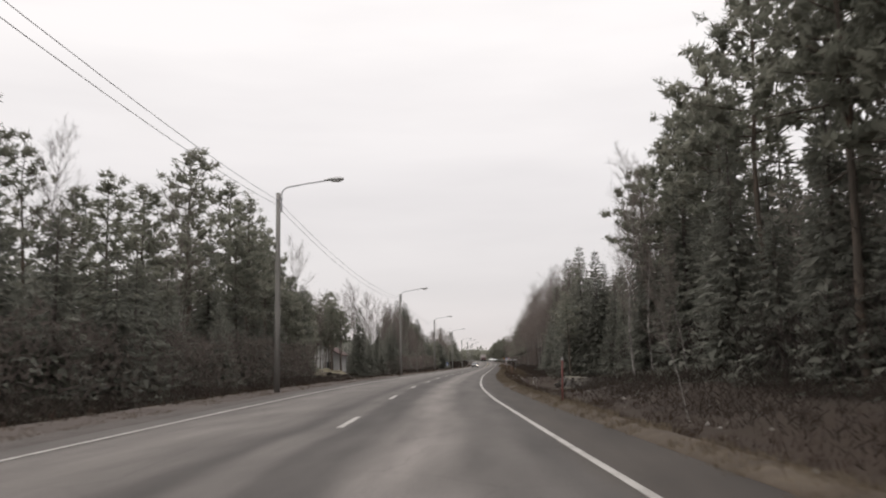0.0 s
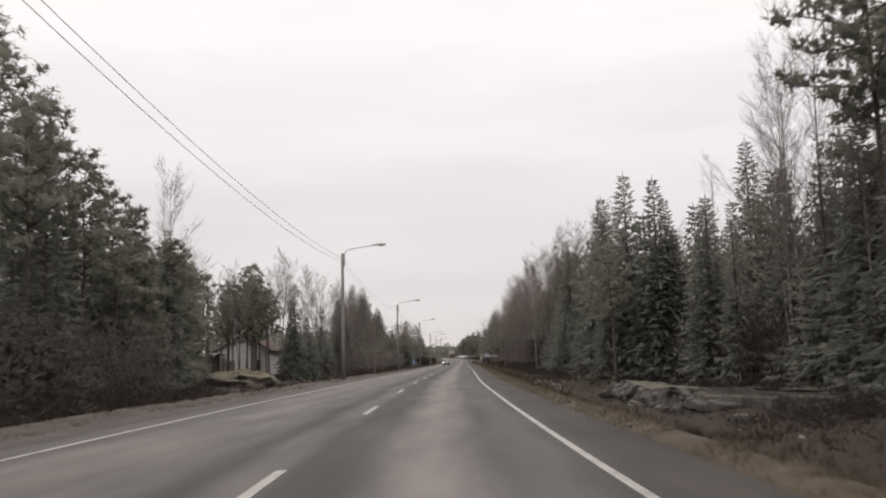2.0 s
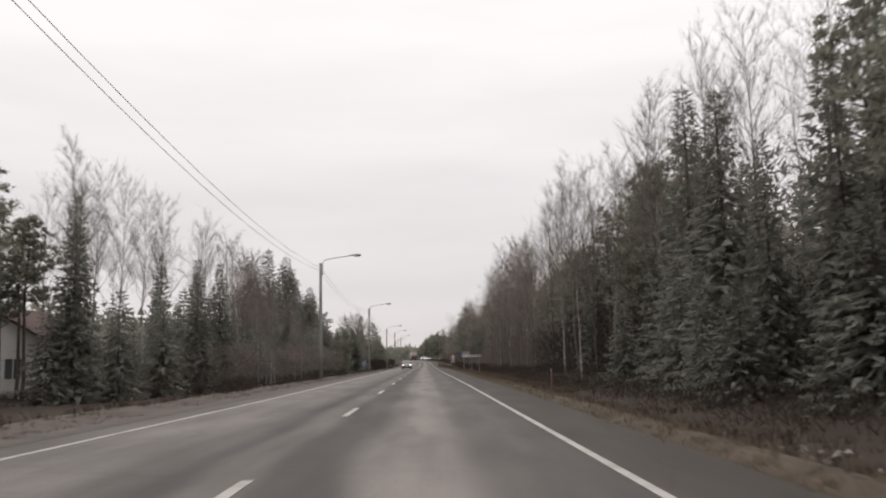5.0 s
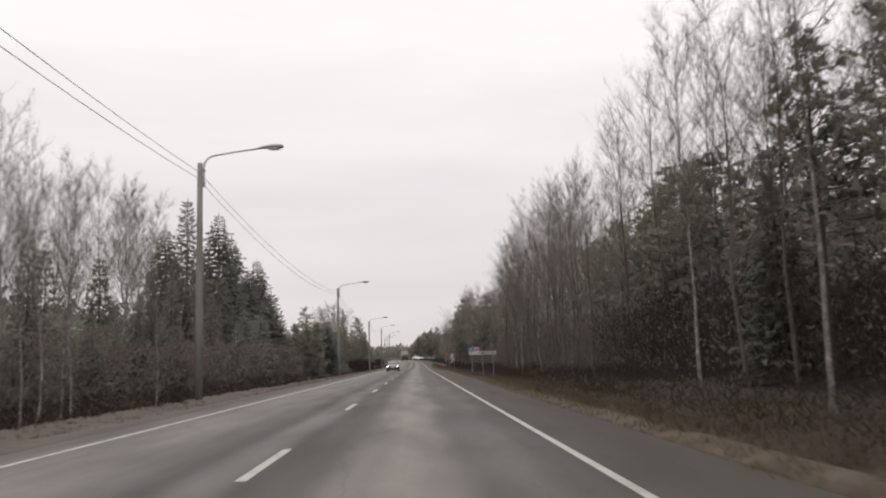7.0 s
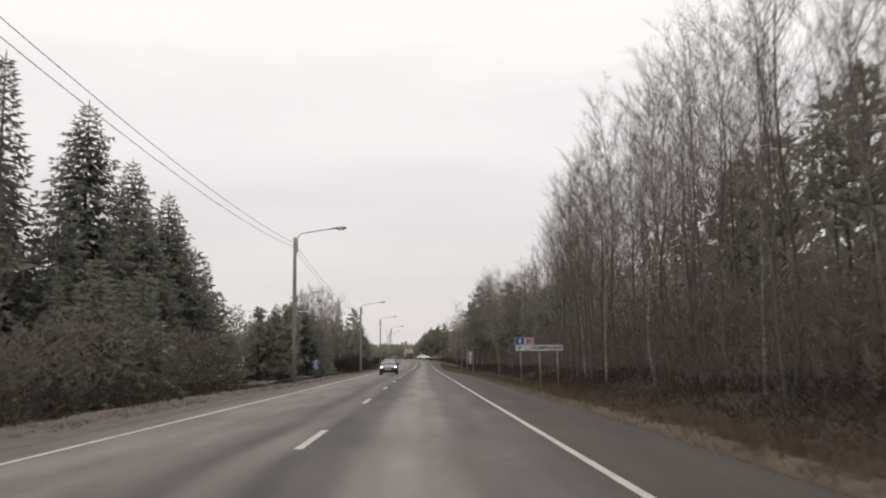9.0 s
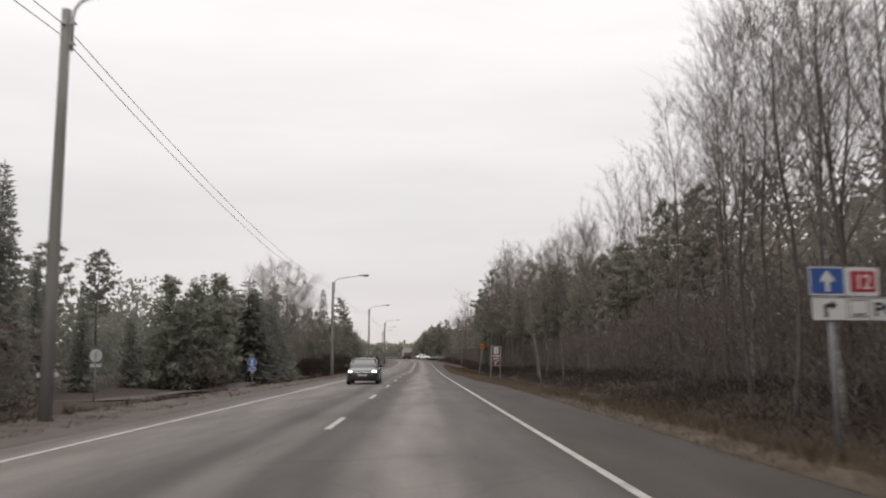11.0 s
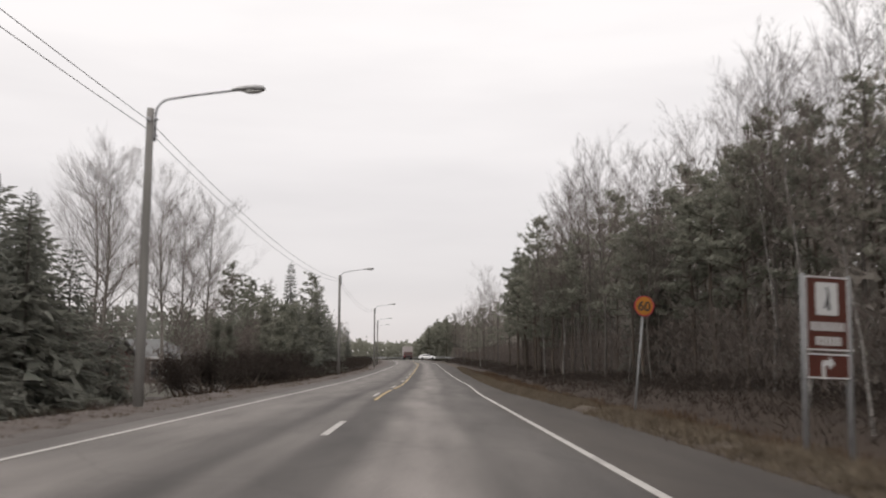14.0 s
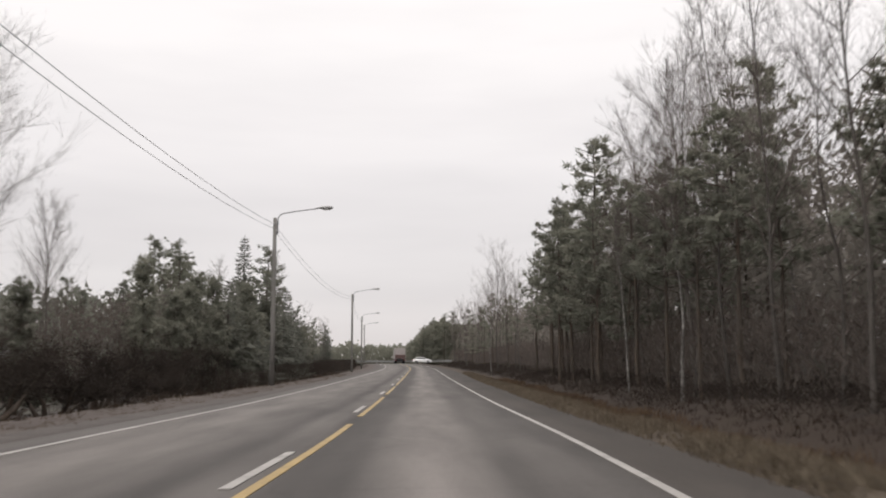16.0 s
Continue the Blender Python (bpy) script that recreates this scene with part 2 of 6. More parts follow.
mossy(ROCK, (0.082, 0.074, 0.050), 1.25, 1.6)
MOUND = mossy(material("mossy_mound", [(0.030, 0.024, 0.020), (0.056, 0.047, 0.038), (0.092, 0.082, 0.066)], scale=1.2, fine=9, rough=0.95, bump=0.9), (0.115, 0.102, 0.058), 1.34, 1.60)
LAWN = material("pale_winter_lawn", [(0.061, 0.058, 0.047), (0.094, 0.088, 0.074), (0.121, 0.116, 0.099)], scale=0.7, fine=12, rough=0.95, bump=0.4)
POLE_WOOD = material("weathered_pole_wood", [(0.131, 0.126, 0.119), (0.193, 0.184, 0.170)], scale=2.0, fine=30, rough=0.85, bump=0.3, stretch=(6, 6, 0.4))
STEEL = material("galvanised_steel", [(0.225, 0.225, 0.232), (0.315, 0.315, 0.323)], scale=6, fine=60, rough=0.5, metal=0.6)
POST_STEEL = material("dull_steel_post", [(0.13, 0.13, 0.13), (0.19, 0.19, 0.19)], scale=6, fine=60, rough=0.6, metal=0.3)
LAMP_GREY = material("lamp_housing_grey", [(0.247, 0.247, 0.247), (0.315, 0.315, 0.307)], scale=5, fine=40, rough=0.5)
LAMP_GLASS = material("lamp_cover", [(0.5, 0.5, 0.48), (0.6, 0.6, 0.58)], scale=5, fine=40, rough=0.25)
CABLE = material("grey_cable", [(0.22, 0.22, 0.22), (0.28, 0.28, 0.28)], scale=5, rough=0.6)
PINE_BARK = material("pine_bark", [(0.043, 0.036, 0.031), (0.072, 0.060, 0.049), (0.111, 0.076, 0.056)], scale=1.6, fine=18, rough=0.95, bump=0.8, tint=0.15, stretch=(3, 3, 0.7))
SPRUCE_BARK = material("spruce_bark", [(0.07, 0.06, 0.052), (0.12, 0.105, 0.095)], scale=3, fine=20, rough=0.95, bump=0.6, tint=0.15)
BIRCH_BARK = material("birch_bark", [(0.040, 0.034, 0.031), (0.140, 0.130, 0.120), (0.350, 0.334, 0.315)], scale=1.1, fine=9, rough=0.8, bump=0.3, tint=0.12, stretch=(1, 1, 2.4))
OLD_BARK = material("old_aspen_bark", [(0.075, 0.066, 0.058), (0.150, 0.134, 0.119), (0.230, 0.210, 0.188)], scale=1.4, fine=10, rough=0.85, bump=0.4, tint=0.1)
ASPEN_BARK = material("aspen_bark", [(0.042, 0.037, 0.033), (0.080, 0.071, 0.063), (0.122, 0.110, 0.098)], scale=1.4, fine=10, rough=0.85, bump=0.4, tint=0.15)
TWIG = material("bare_twigs", [(0.095, 0.078, 0.068), (0.150, 0.128, 0.114)], scale=1.0, fine=10, rough=0.9, tint=0.15)
# Needle and bough colours raised to carry the windscreen's pale veil.
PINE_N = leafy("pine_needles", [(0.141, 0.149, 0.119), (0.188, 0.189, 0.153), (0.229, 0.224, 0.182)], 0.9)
SPRUCE_N = leafy("spruce_needles", [(0.117, 0.123, 0.106), (0.156, 0.157, 0.133), (0.194, 0.189, 0.162)], 0.9)
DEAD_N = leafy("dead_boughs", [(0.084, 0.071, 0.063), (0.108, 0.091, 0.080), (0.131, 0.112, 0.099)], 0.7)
WOOD_N = leafy("veil_paled_boughs", [(0.148, 0.134, 0.118), (0.183, 0.167, 0.146), (0.215, 0.197, 0.171)], 0.7)
# Darker copy of dead_boughs: the shade under the trees put into the colour.
SHADE_N = leafy("shade_painted_boughs", [(0.034, 0.029, 0.025), (0.050, 0.042, 0.037), (0.066, 0.056, 0.049)], 0.7)
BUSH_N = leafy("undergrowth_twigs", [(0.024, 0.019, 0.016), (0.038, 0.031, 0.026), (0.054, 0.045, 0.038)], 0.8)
SIGN_WHITE = material("sign_white", [(0.406, 0.406, 0.400), (0.467, 0.467, 0.461)], scale=3, fine=20, rough=0.4)
SIGN_BLUE = material("sign_blue", [(0.028, 0.068, 0.208), (0.040, 0.088, 0.248)], scale=3, fine=20, rough=0.4)
SIGN_RED = material("sign_red", [(0.240, 0.028, 0.036), (0.288, 0.040, 0.048)], scale=3, fine=20, rough=0.4)
SIGN_BROWN = material("sign_brown", [(0.063, 0.022, 0.016), (0.084, 0.030, 0.022)], scale=3, fine=20, rough=0.4)
SIGN_YELLOW = material("sign_orange_yellow", [(0.308, 0.126, 0.017), (0.347, 0.152, 0.025)], scale=3, fine=20, rough=0.4)
SIGN_BLACK = material("sign_black", [(0.02, 0.02, 0.02), (0.035, 0.035, 0.035)], scale=3, fine=20, rough=0.5)
SIGN_GREY = material("sign_back_grey", [(0.30, 0.30, 0.30), (0.38, 0.38, 0.38)], scale=3, fine=20, rough=0.5)


# ---- mesh helpers ----
def mesh_from(name, verts, faces, mat, smooth=False):
    me = bpy.data.meshes.new(name)
    me.from_pydata([tuple(v) for v in verts], [], [tuple(f) for f in faces])
    me.materials.append(mat)
    if smooth:
        me.shade_smooth()
    me.update()
    return me


def part(name, bm, mat, parent=None, label="", smooth=False):
    me = bpy.data.meshes.new(name)
    bm.to_mesh(me)
    bm.free()
    me.materials.append(mat)
    if smooth:
        me.shade_smooth()
    ob = new(name, me)
    ob.parent = parent
    if label:
        tagged(ob, label)
    return ob


def put_box(bm, size, at=(0, 0, 0), bevel=0.0, rot=None):
    m = Matrix.Translation(at) @ (rot or Matrix()) @ Matrix.Diagonal((*size, 1))
    r = bmesh.ops.create_cube(bm, size=1, matrix=m)
    if bevel:
        edges = list({e for v in r["verts"] for e in v.link_edges})
        bmesh.ops.bevel(bm, geom=edges, offset=bevel, segments=2, affect="EDGES", profile=0.6)
    return bm


def put_tube(bm, path, radii, sides=8, cap=True):
    """A tapered tube through the points of a path."""
    path = [Vector(p) for p in path]
    rings = []
    for i, c in enumerate(path):
        d = (path[min(i + 1, len(path) - 1)] - path[max(i - 1, 0)]).normalized()
        a = d.orthogonal().normalized() if i == 0 else (prev - d * prev.dot(d)).normalized()
        prev = a
        b = d.cross(a)
        r = radii[i] if hasattr(radii, "__len__") else radii
        rings.append([bm.verts.new(c + (a * math.cos(2 * math.pi * k / sides) + b * math.sin(2 * math.pi * k / sides)) * r) for k in range(sides)])
    for p, q in zip(rings, rings[1:]):
        for k in range(sides):
            bm.faces.new((p[k], p[(k + 1) % sides], q[(k + 1) % sides], q[k]))
    if cap:
        bm.faces.new(rings[0][::-1])
        bm.faces.new(rings[-1])
    return bm


def put_prism(bm, outline, depth, m=Matrix()):
    """An outline in x and z, made solid along y from 0 to depth."""
    a = [bm.verts.new(m @ Vector((x, 0, z))) for x, z in outline]
    b = [bm.verts.new(m @ Vector((x, depth, z))) for x, z in outline]
    bm.faces.new(a)
    bm.faces.new(b[::-1])
    for i in range(len(a)):
        j = (i + 1) % len(a)
        bm.faces.new((a[j], a[i], b[i], b[j]))
    bmesh.ops.recalc_face_normals(bm, faces=bm.faces)
    return bm


def disc_outline(cx, cz, r, n=28):
    return [(cx + r * math.cos(2 * math.pi * k / n), cz + r * math.sin(2 * math.pi * k / n)) for k in range(n)]


def rect_outline(x0, z0, x1, z1, c=0.0):
    if not c:
        return [(x0, z0), (x1, z0), (x1, z1), (x0, z1)]
    return [(x0 + c, z0), (x1 - c, z0), (x1, z0 + c), (x1, z1 - c), (x1 - c, z1), (x0 + c, z1), (x0, z1 - c), (x0, z0 + c)]


def lettering(name, text, height, mat, parent, x, y, z, width=None, bold=0.004):
    """Raised writing that faces towards -y, centred at x."""
    cu = bpy.data.curves.new(name, "FONT")
    cu.body, cu.size, cu.align_x, cu.extrude, cu.offset = text, height * 1.4, "CENTER", 0.002, bold
    ob = bpy.data.objects.new(name, cu)
    scene.collection.objects.link(ob)
    bpy.context.view_layer.update()
    me = bpy.data.meshes.new_from_object(ob.evaluated_get(bpy.context.evaluated_depsgraph_get()))
    bpy.data.objects.remove(ob)
    me.materials.clear()
    me.materials.append(mat)
    ob = new(name, me)
    w = max(v.co.x for v in me.vertices) - min(v.co.x for v in me.vertices)
    ob.parent = parent
    ob.matrix_basis = pose(x, y, z, 90, 0, 0) @ Matrix.Diagonal(((width / w) if width else 1, 1, 1, 1))
    return ob


def thing(name, label, category, m, group=""):
    e = new(name)
    e.empty_display_size = 0.2
    e.matrix_basis = m
    return tagged(e, label, category, group)


# ---- plan of the road ----
def lerp(y, *knots):
    for (a, u), (b, v) in zip(knots, knots[1:]):
        if y <= b:
            k = min(1, max(0, (y - a) / (b - a)))
            k = k * k * (3 - 2 * k)
            return u + (v - u) * k
    return knots[-1][1]


def centre(y):
    if y < -20:
        return 1.74 + 0.0688 * (-20 - y)
    drift = lerp(y, (244, 0.0), (262, 0.34), (300, 0.36))
    drift -= 0.00055 * max(0, y - 352) ** 2
    return -1.46 + drift + (0.00037 * (73 - y) ** 2 - 0.14 * math.exp(-(((y - 25) / 13) ** 2)) if y < 73 else 0.0)


def middle(y):
    """The painted middle of the road, which wanders a little off the sheet's own centre."""
    return centre(y) + lerp(y, (60, 0.0), (105, 0.06), (190, 0.11), (215, 0.11), (246, 0.10), (264, 0.09))


def road_z(y):
    return 2.1 * (min(176, max(0, y - 270)) / 175) ** 1.35


def left_edge(y):
    return centre(y) - lerp(y, (-6, 3.66), (12, 3.84), (40, 3.95), (62, 3.6), (100, 3.22), (246, 3.22), (262, 3.58))


def right_edge(y):
    return centre(y) + float(np.interp(y, (-8, 12, 40, 105, 246, 262), (3.54, 3.22, 3.20, 3.5, 3.5, 3.42)))


def right_shoulder(y):
    return right_edge(y) + lerp(y, (40, 1.15), (70, 1.2), (105, 1.42), (130, 1.5), (152, 1.8), (205, 2.1), (222, 1.55), (234, 1.55), (256, 1.05), (290, 1.5), (330, 2.0))


def left_shoulder(y):
    return left_edge(y) - 0.75


def ground_z(x, y):
    base = road_z(y)
    bumps = noise.noise((x * 0.13, y * 0.13, 3.1)) * 0.35 + noise.noise((x * 0.5, y * 0.5, 7.7)) * 0.10
    r, le = right_shoulder(y), left_shoulder(y)
    if x > r - 0.01:
        d = x - r
        fall = lerp(d, (0, -0.02), (0.3, 0.05), (0.55, 0.03), (1.5, -0.42), (3.0, -0.72), (4.4, -0.68), (7.0, -0.15), (14, 0.25), (40, 1.0))
        fall -= lerp(y, (36, 0), (45, 1), (68, 1), (76, 0)) * lerp(d, (1.6, 0), (3.4, 0.55), (5.6, 0.72), (9.0, 0.9), (14, 0))
        return base + fall + bumps * min(1, max(0, d - 0.5) / 4)
    if x < le + 0.01:
        d = le - x
        fall = lerp(d, (0, -0.03), (1.2, -0.04), (2.2, 0.03), (3.9, -0.62), (9.0, -0.65), (30, 0.2), (60, 0.8))
        return base + fall + bumps * min(1, max(0, d - 1.5) / 4)
    return base - 0.12


Y_END = 446.0
ROAD_TOP = road_z(Y_END) + 0.04


def sheet(name, y0, y1, step, offsets, z_of, mat, uv=False):
    """A strip along the road between curves x = f(y)."""
    ys = np.arange(y0, y1 + 0.01, step)
    verts, faces, uvs = [], [], []
    n = len(offsets)
    for y in ys:
        for f in offsets:
            x = f(y)
            verts.append((x, y, z_of(x, y)))
            uvs.append(((x - centre(y) + 8) / 16, y / 16))
    for i in range(len(ys) - 1):
        for k in range(n - 1):
            a = i * n + k
            faces.append((a, a + 1, a + n + 1, a + n))
    me = mesh_from(name, verts, faces, mat, smooth=True)
    if uv:
        layer = me.uv_layers.new(name="UVMap")
        for lp in me.loops:
            layer.data[lp.index].uv = uvs[lp.vertex_index]
    return new(name, me)


def road_surface(x, y):
    return road_z(y) - 0.010 * abs(x - centre(y)) + 0.022


def strip_offsets():
    fr = np.linspace(0, 1, 15)
    return [lambda y, k=k: left_shoulder(y) + (right_shoulder(y) - left_shoulder(y)) * k for k in fr]


road = tagged(sheet("road", -60, Y_END, 2.0, strip_offsets(), road_surface, ASPHALT, uv=True), "worn grey two-lane asphalt road, paler wheel tracks and a painted reflection", "road", kind="structure")
cross_me = mesh_from("cross_road", [(-90, Y_END, ROAD_TOP), (90, Y_END, ROAD_TOP), (90, Y_END + 8, ROAD_TOP), (-90, Y_END + 8, ROAD_TOP)], [(0, 1, 2, 3)], ASPHALT)
cross_me.uv_layers.new(name="UVMap")
cross_road = tagged(new("cross_road", cross_me), "grey asphalt crossing road beyond the junction", "road", kind="structure")


def line_piece(name, y0, y1, off, width, mat, parent, step=2.0):
    n = max(1, int((y1 - y0) / step))
    verts, faces = [], []
    for i in range(n + 1):
        y = y0 + (y1 - y0) * i / n
        for dx, dz in ((-width / 2, 0.0), (-width / 2, 0.007), (width / 2, 0.007), (width / 2, 0.0)):
            x = off(y) + dx
            verts.append((x, y, road_surface(x, y) + dz))
    for i in range(n):
        for k in range(3):
            a = i * 4 + k
            faces.append((a, a + 1, a + 5, a + 4))
    faces += [(0, 3, 2, 1), (n * 4, n * 4 + 1, n * 4 + 2, n * 4 + 3)]
    ob = new(name, mesh_from(name, verts, faces, mat))
    ob.parent = parent
    return ob


tagged(line_piece("edge_line", -60, Y_END - 8, left_edge, 0.11, PAINT_W, road), "worn white painted edge line")
tagged(line_piece("edge_line", -60, Y_END - 8, right_edge, 0.10, PAINT_W, road), "worn white painted edge line")
y = 1.03 - 60
while y < 235:
    line_piece("lane_dash", y, y + 3.0, middle, 0.115, PAINT_W, road, 1.5)
    y += 12.0
y = 244.2
while y < 420:
    line_piece("lane_dash", y, y + 3.0, lambda v: middle(v) - 0.17, 0.105, PAINT_W, road, 1.5)
    y += 9.9 if y < 250 else 12.0
for y0, y1 in ((241.2, 250.4), (252.6, 262.0), (264.4, 275.5), (278, 288.0), (290.5, 425)):
    tagged(line_piece("no_passing_line", y0, y1, lambda v: middle(v) + 0.05, 0.10, PAINT_Y, road), "yellow painted centre line")

# ground in strips: forest floor, verges, gravel, with one sheet to the horizon
far_y = [-400, -200, -120] + list(np.arange(-60, 470, 2.5)) + [480, 500, 540, 600, 700, 900, 1300, 2500]
verts, faces = [], []
offs_r = [-0.06, 0.0, 0.15, 0.3, 0.55, 0.9, 1.5, 2.3, 3.2, 4.4, 5.6, 7.0, 9, 11, 14, 18, 24, 32, 45, 70, 120, 300, 1500]
offs_l = [-0.06, 0.0, 0.5, 1.0, 1.4, 1.75, 2.3, 3.0, 3.8, 5.5, 8, 9.5, 12, 15, 19, 24, 30, 40, 60, 100, 300, 1500]
row = len(offs_l) + len(offs_r)
for y in far_y:
    yy = min(max(y, -60), 446)
    if y > 446:
        base = ROAD_TOP - 0.07
    xs = [left_shoulder(yy) - o for o in offs_l[::-1]] + [right_shoulder(yy) + o for o in offs_r]
    for x in xs:
        verts.append((x, y, ground_z(x, yy) if y <= 446 else base + (noise.noise((x * 0.05, y * 0.05, 1)) * 0.3 if abs(x) > 60 or y > 456 else 0)))
for i in range(len(far_y) - 1):
    for k in range(row - 1):
        a = i * row + k
        faces.append((a, a + 1, a + row + 1, a + row))
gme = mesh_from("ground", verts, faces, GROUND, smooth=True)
gme.materials.append(VERGE)
gme.materials.append(GRAVEL)
gme.materials.append(TAN)
gme.materials.append(BARE_VERGE)
nl = len(offs_l)
for f in gme.polygons:
    k = f.index % (row - 1)
    yv = far_y[f.index // (row - 1)]
    if nl < k < nl + 8:
        f.material_index = 1
    if nl - 7 <= k < nl - 4:
        f.material_index = 4
    if nl - 4 <= k < nl - 1:
        f.material_index = 2
    if nl < k < nl + 4:
        f.material_index = 3
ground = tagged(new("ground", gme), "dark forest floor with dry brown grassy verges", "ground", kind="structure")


# ---- trees ----
def tube_np(verts, faces, path, radii, sides):
    base = len(verts)
    prev = None
    for i, c in enumerate(path):
        d = (path[min(i + 1, len(path) - 1)] - path[max(i - 1, 0)]).normalized()
        a = d.orthogonal().normalized() if prev is None else (prev - d * prev.dot(d)).normalized()
        prev = a
        b = d.cross(a)
        for k in range(sides):
            t = 2 * math.pi * k / sides
            verts.append(c + (a * math.cos(t) + b * math.sin(t)) * radii[i])
    for i in range(len(path) - 1):
        for k in range(sides):
            p, q = base + i * sides + k, base + i * sides + (k + 1) % sides
            faces.append((p, q, q + sides, p + sides))


def blade(verts, faces, c, d, up, length, width):
    """A pointed sliver: a spray of needles or leaves seen as one flake."""
    s = d.cross(up)
    s = s.normalized() * width / 2 if s.length > 1e-4 else Vector((width / 2, 0, 0))
    i = len(verts)
    a = c + d * length * 0.2
    verts += [a - s, a + s, c + d * length]
    faces.append((i, i + 1, i + 2))


def bent(rng, a, d, length, n, wander, lift=0.0):
    pts, p, d = [a.copy()], a.copy(), d.normalized()
    for _ in range(n):
        d = (d + Vector((rng.gauss(0, wander), rng.gauss(0, wander), rng.gauss(lift, wander)))).normalized()
        p = p + d * length / n
        pts.append(p.copy())
    return pts


def clump(rng, verts, faces, c, r, flat, n, length, up=0.3, shell=9):
    """A bough's end: a ragged shell of overlapping flakes with needle sprays standing out of it."""
    for _ in range(shell):
        d = Vector((rng.gauss(0, 1), rng.gauss(0, 1), rng.gauss(0.1, 1))).normalized()
        lie = d.cross(Vector((rng.gauss(0, 1), rng.gauss(0, 1), rng.gauss(0, 1))))
        lie = (lie.normalized() + Vector((rng.gauss(0, 0.25), rng.gauss(0, 0.25), rng.gauss(0, 0.25)))).normalized()
        k = r * rng.uniform(0.9, 1.7)
        at = c + Vector((d.x, d.y, d.z * flat)) * r * rng.uniform(0.35, 0.75) - lie * k * 0.5
        blade(verts, faces, at, lie, d, k, k * rng.uniform(0.30, 0.52))
    for _ in range(n):
        d = Vector((rng.gauss(0, 1), rng.gauss(0, 1), rng.gauss(0.2, 0.8))).normalized()
        at = c + Vector((d.x, d.y, d.z * flat)) * r * rng.uniform(0.4, 0.9)
        way = (d + Vector((rng.gauss(0, 0.5), rng.gauss(0, 0.5), rng.gauss(up, 0.4)))).normalized()
        k = length * rng.uniform(0.5, 1.25)
        blade(verts, faces, at, way, d + Vector((rng.gauss(0, 1), rng.gauss(0, 1), rng.gauss(0, 1))), k, k * rng.uniform(0.12, 0.26))


def pine_meshes(seed, h, crown, detail):
    """Scots pine: bare reddish trunk, irregular crown of dense flattened pads over the upper part."""
    rng = random.Random(seed)
    tv, tf, cv, cf = [], [], [], []
    lean = Vector((rng.uniform(-0.03, 0.03), rng.uniform(-0.03, 0.03), 1))
    trunk = [Vector((0, 0, -0.5))] + [lean * (h * k / 7) + Vector((rng.gauss(0, 0.06), rng.gauss(0, 0.06), 0)) * (k > 0) for k in range(0, 8)]
    r0 = h * 0.0095 + 0.02
    tube_np(tv, tf, trunk, [r0 * 1.3] + [r0 * (1 - 0.82 * k / 7) for k in range(8)], 7)
    z0 = h * (1 - crown)
    nb = int((20 + 26 * crown) * (0.45 + 0.55 * detail))
    for b in range(nb):
        f = (b + rng.random()) / nb
        z = z0 + (h * 0.985 - z0) * f
        at = lean * z
        az = b * 2.4 + rng.uniform(-0.5, 0.5)
        reach = h * 0.185 * (0.45 + 0.85 * math.sin(math.pi * min(1, 0.18 + 0.82 * f)) ** 0.7) * rng.uniform(0.66, 1.10) * (1 - 0.45 * f)
        d = Vector((math.cos(az), math.sin(az), rng.uniform(-0.12, 0.30) + 0.40 * f))
        limb = bent(rng, at, d, reach, 3, 0.14, 0.06)
        tube_np(tv, tf, limb, [0.055 * (1 - 0.5 * f), 0.04, 0.028, 0.012], 3)
        pads = 3 + int(2.2 * detail + rng.random()) + (reach > 1.6)
        for j in range(pads):
            k = 0.22 + 0.78 * (j + rng.uniform(0.1, 1.0)) / pads
            s = min(2, int(k * 3))
            c = limb[s].lerp(limb[s + 1], min(1, k * 3 - s)) + Vector((rng.gauss(0, 0.30), rng.gauss(0, 0.30), rng.gauss(0.12, 0.18)))
            r = rng.uniform(0.22, 0.44) * (1.15 - 0.35 * f) * (1.3 - 0.3 * detail)
            clump(rng, cv, cf, c, r, rng.uniform(0.55, 0.9), int(6 + 9 * detail), 0.36, shell=int(5 + 7 * detail))
    clump(rng, cv, cf, lean * h * 0.985, 0.26, 1.2, int(8 + 12 * detail), 0.4)
    for _ in range(int(7 * detail) + 2):
        dz = rng.uniform(0.25, 1 - crown) if crown < 0.75 else rng.uniform(0.05, 0.2)
        az = rng.uniform(0, 6.28)
        limb = bent(rng, lean * h * dz, Vector((math.cos(az), math.sin(az), rng.uniform(-0.3, 0.1))), rng.uniform(0.5, 1.6), 2, 0.2)
        tube_np(tv, tf, limb, [0.025, 0.016, 0.006], 3)
    return tv, tf, cv, cf


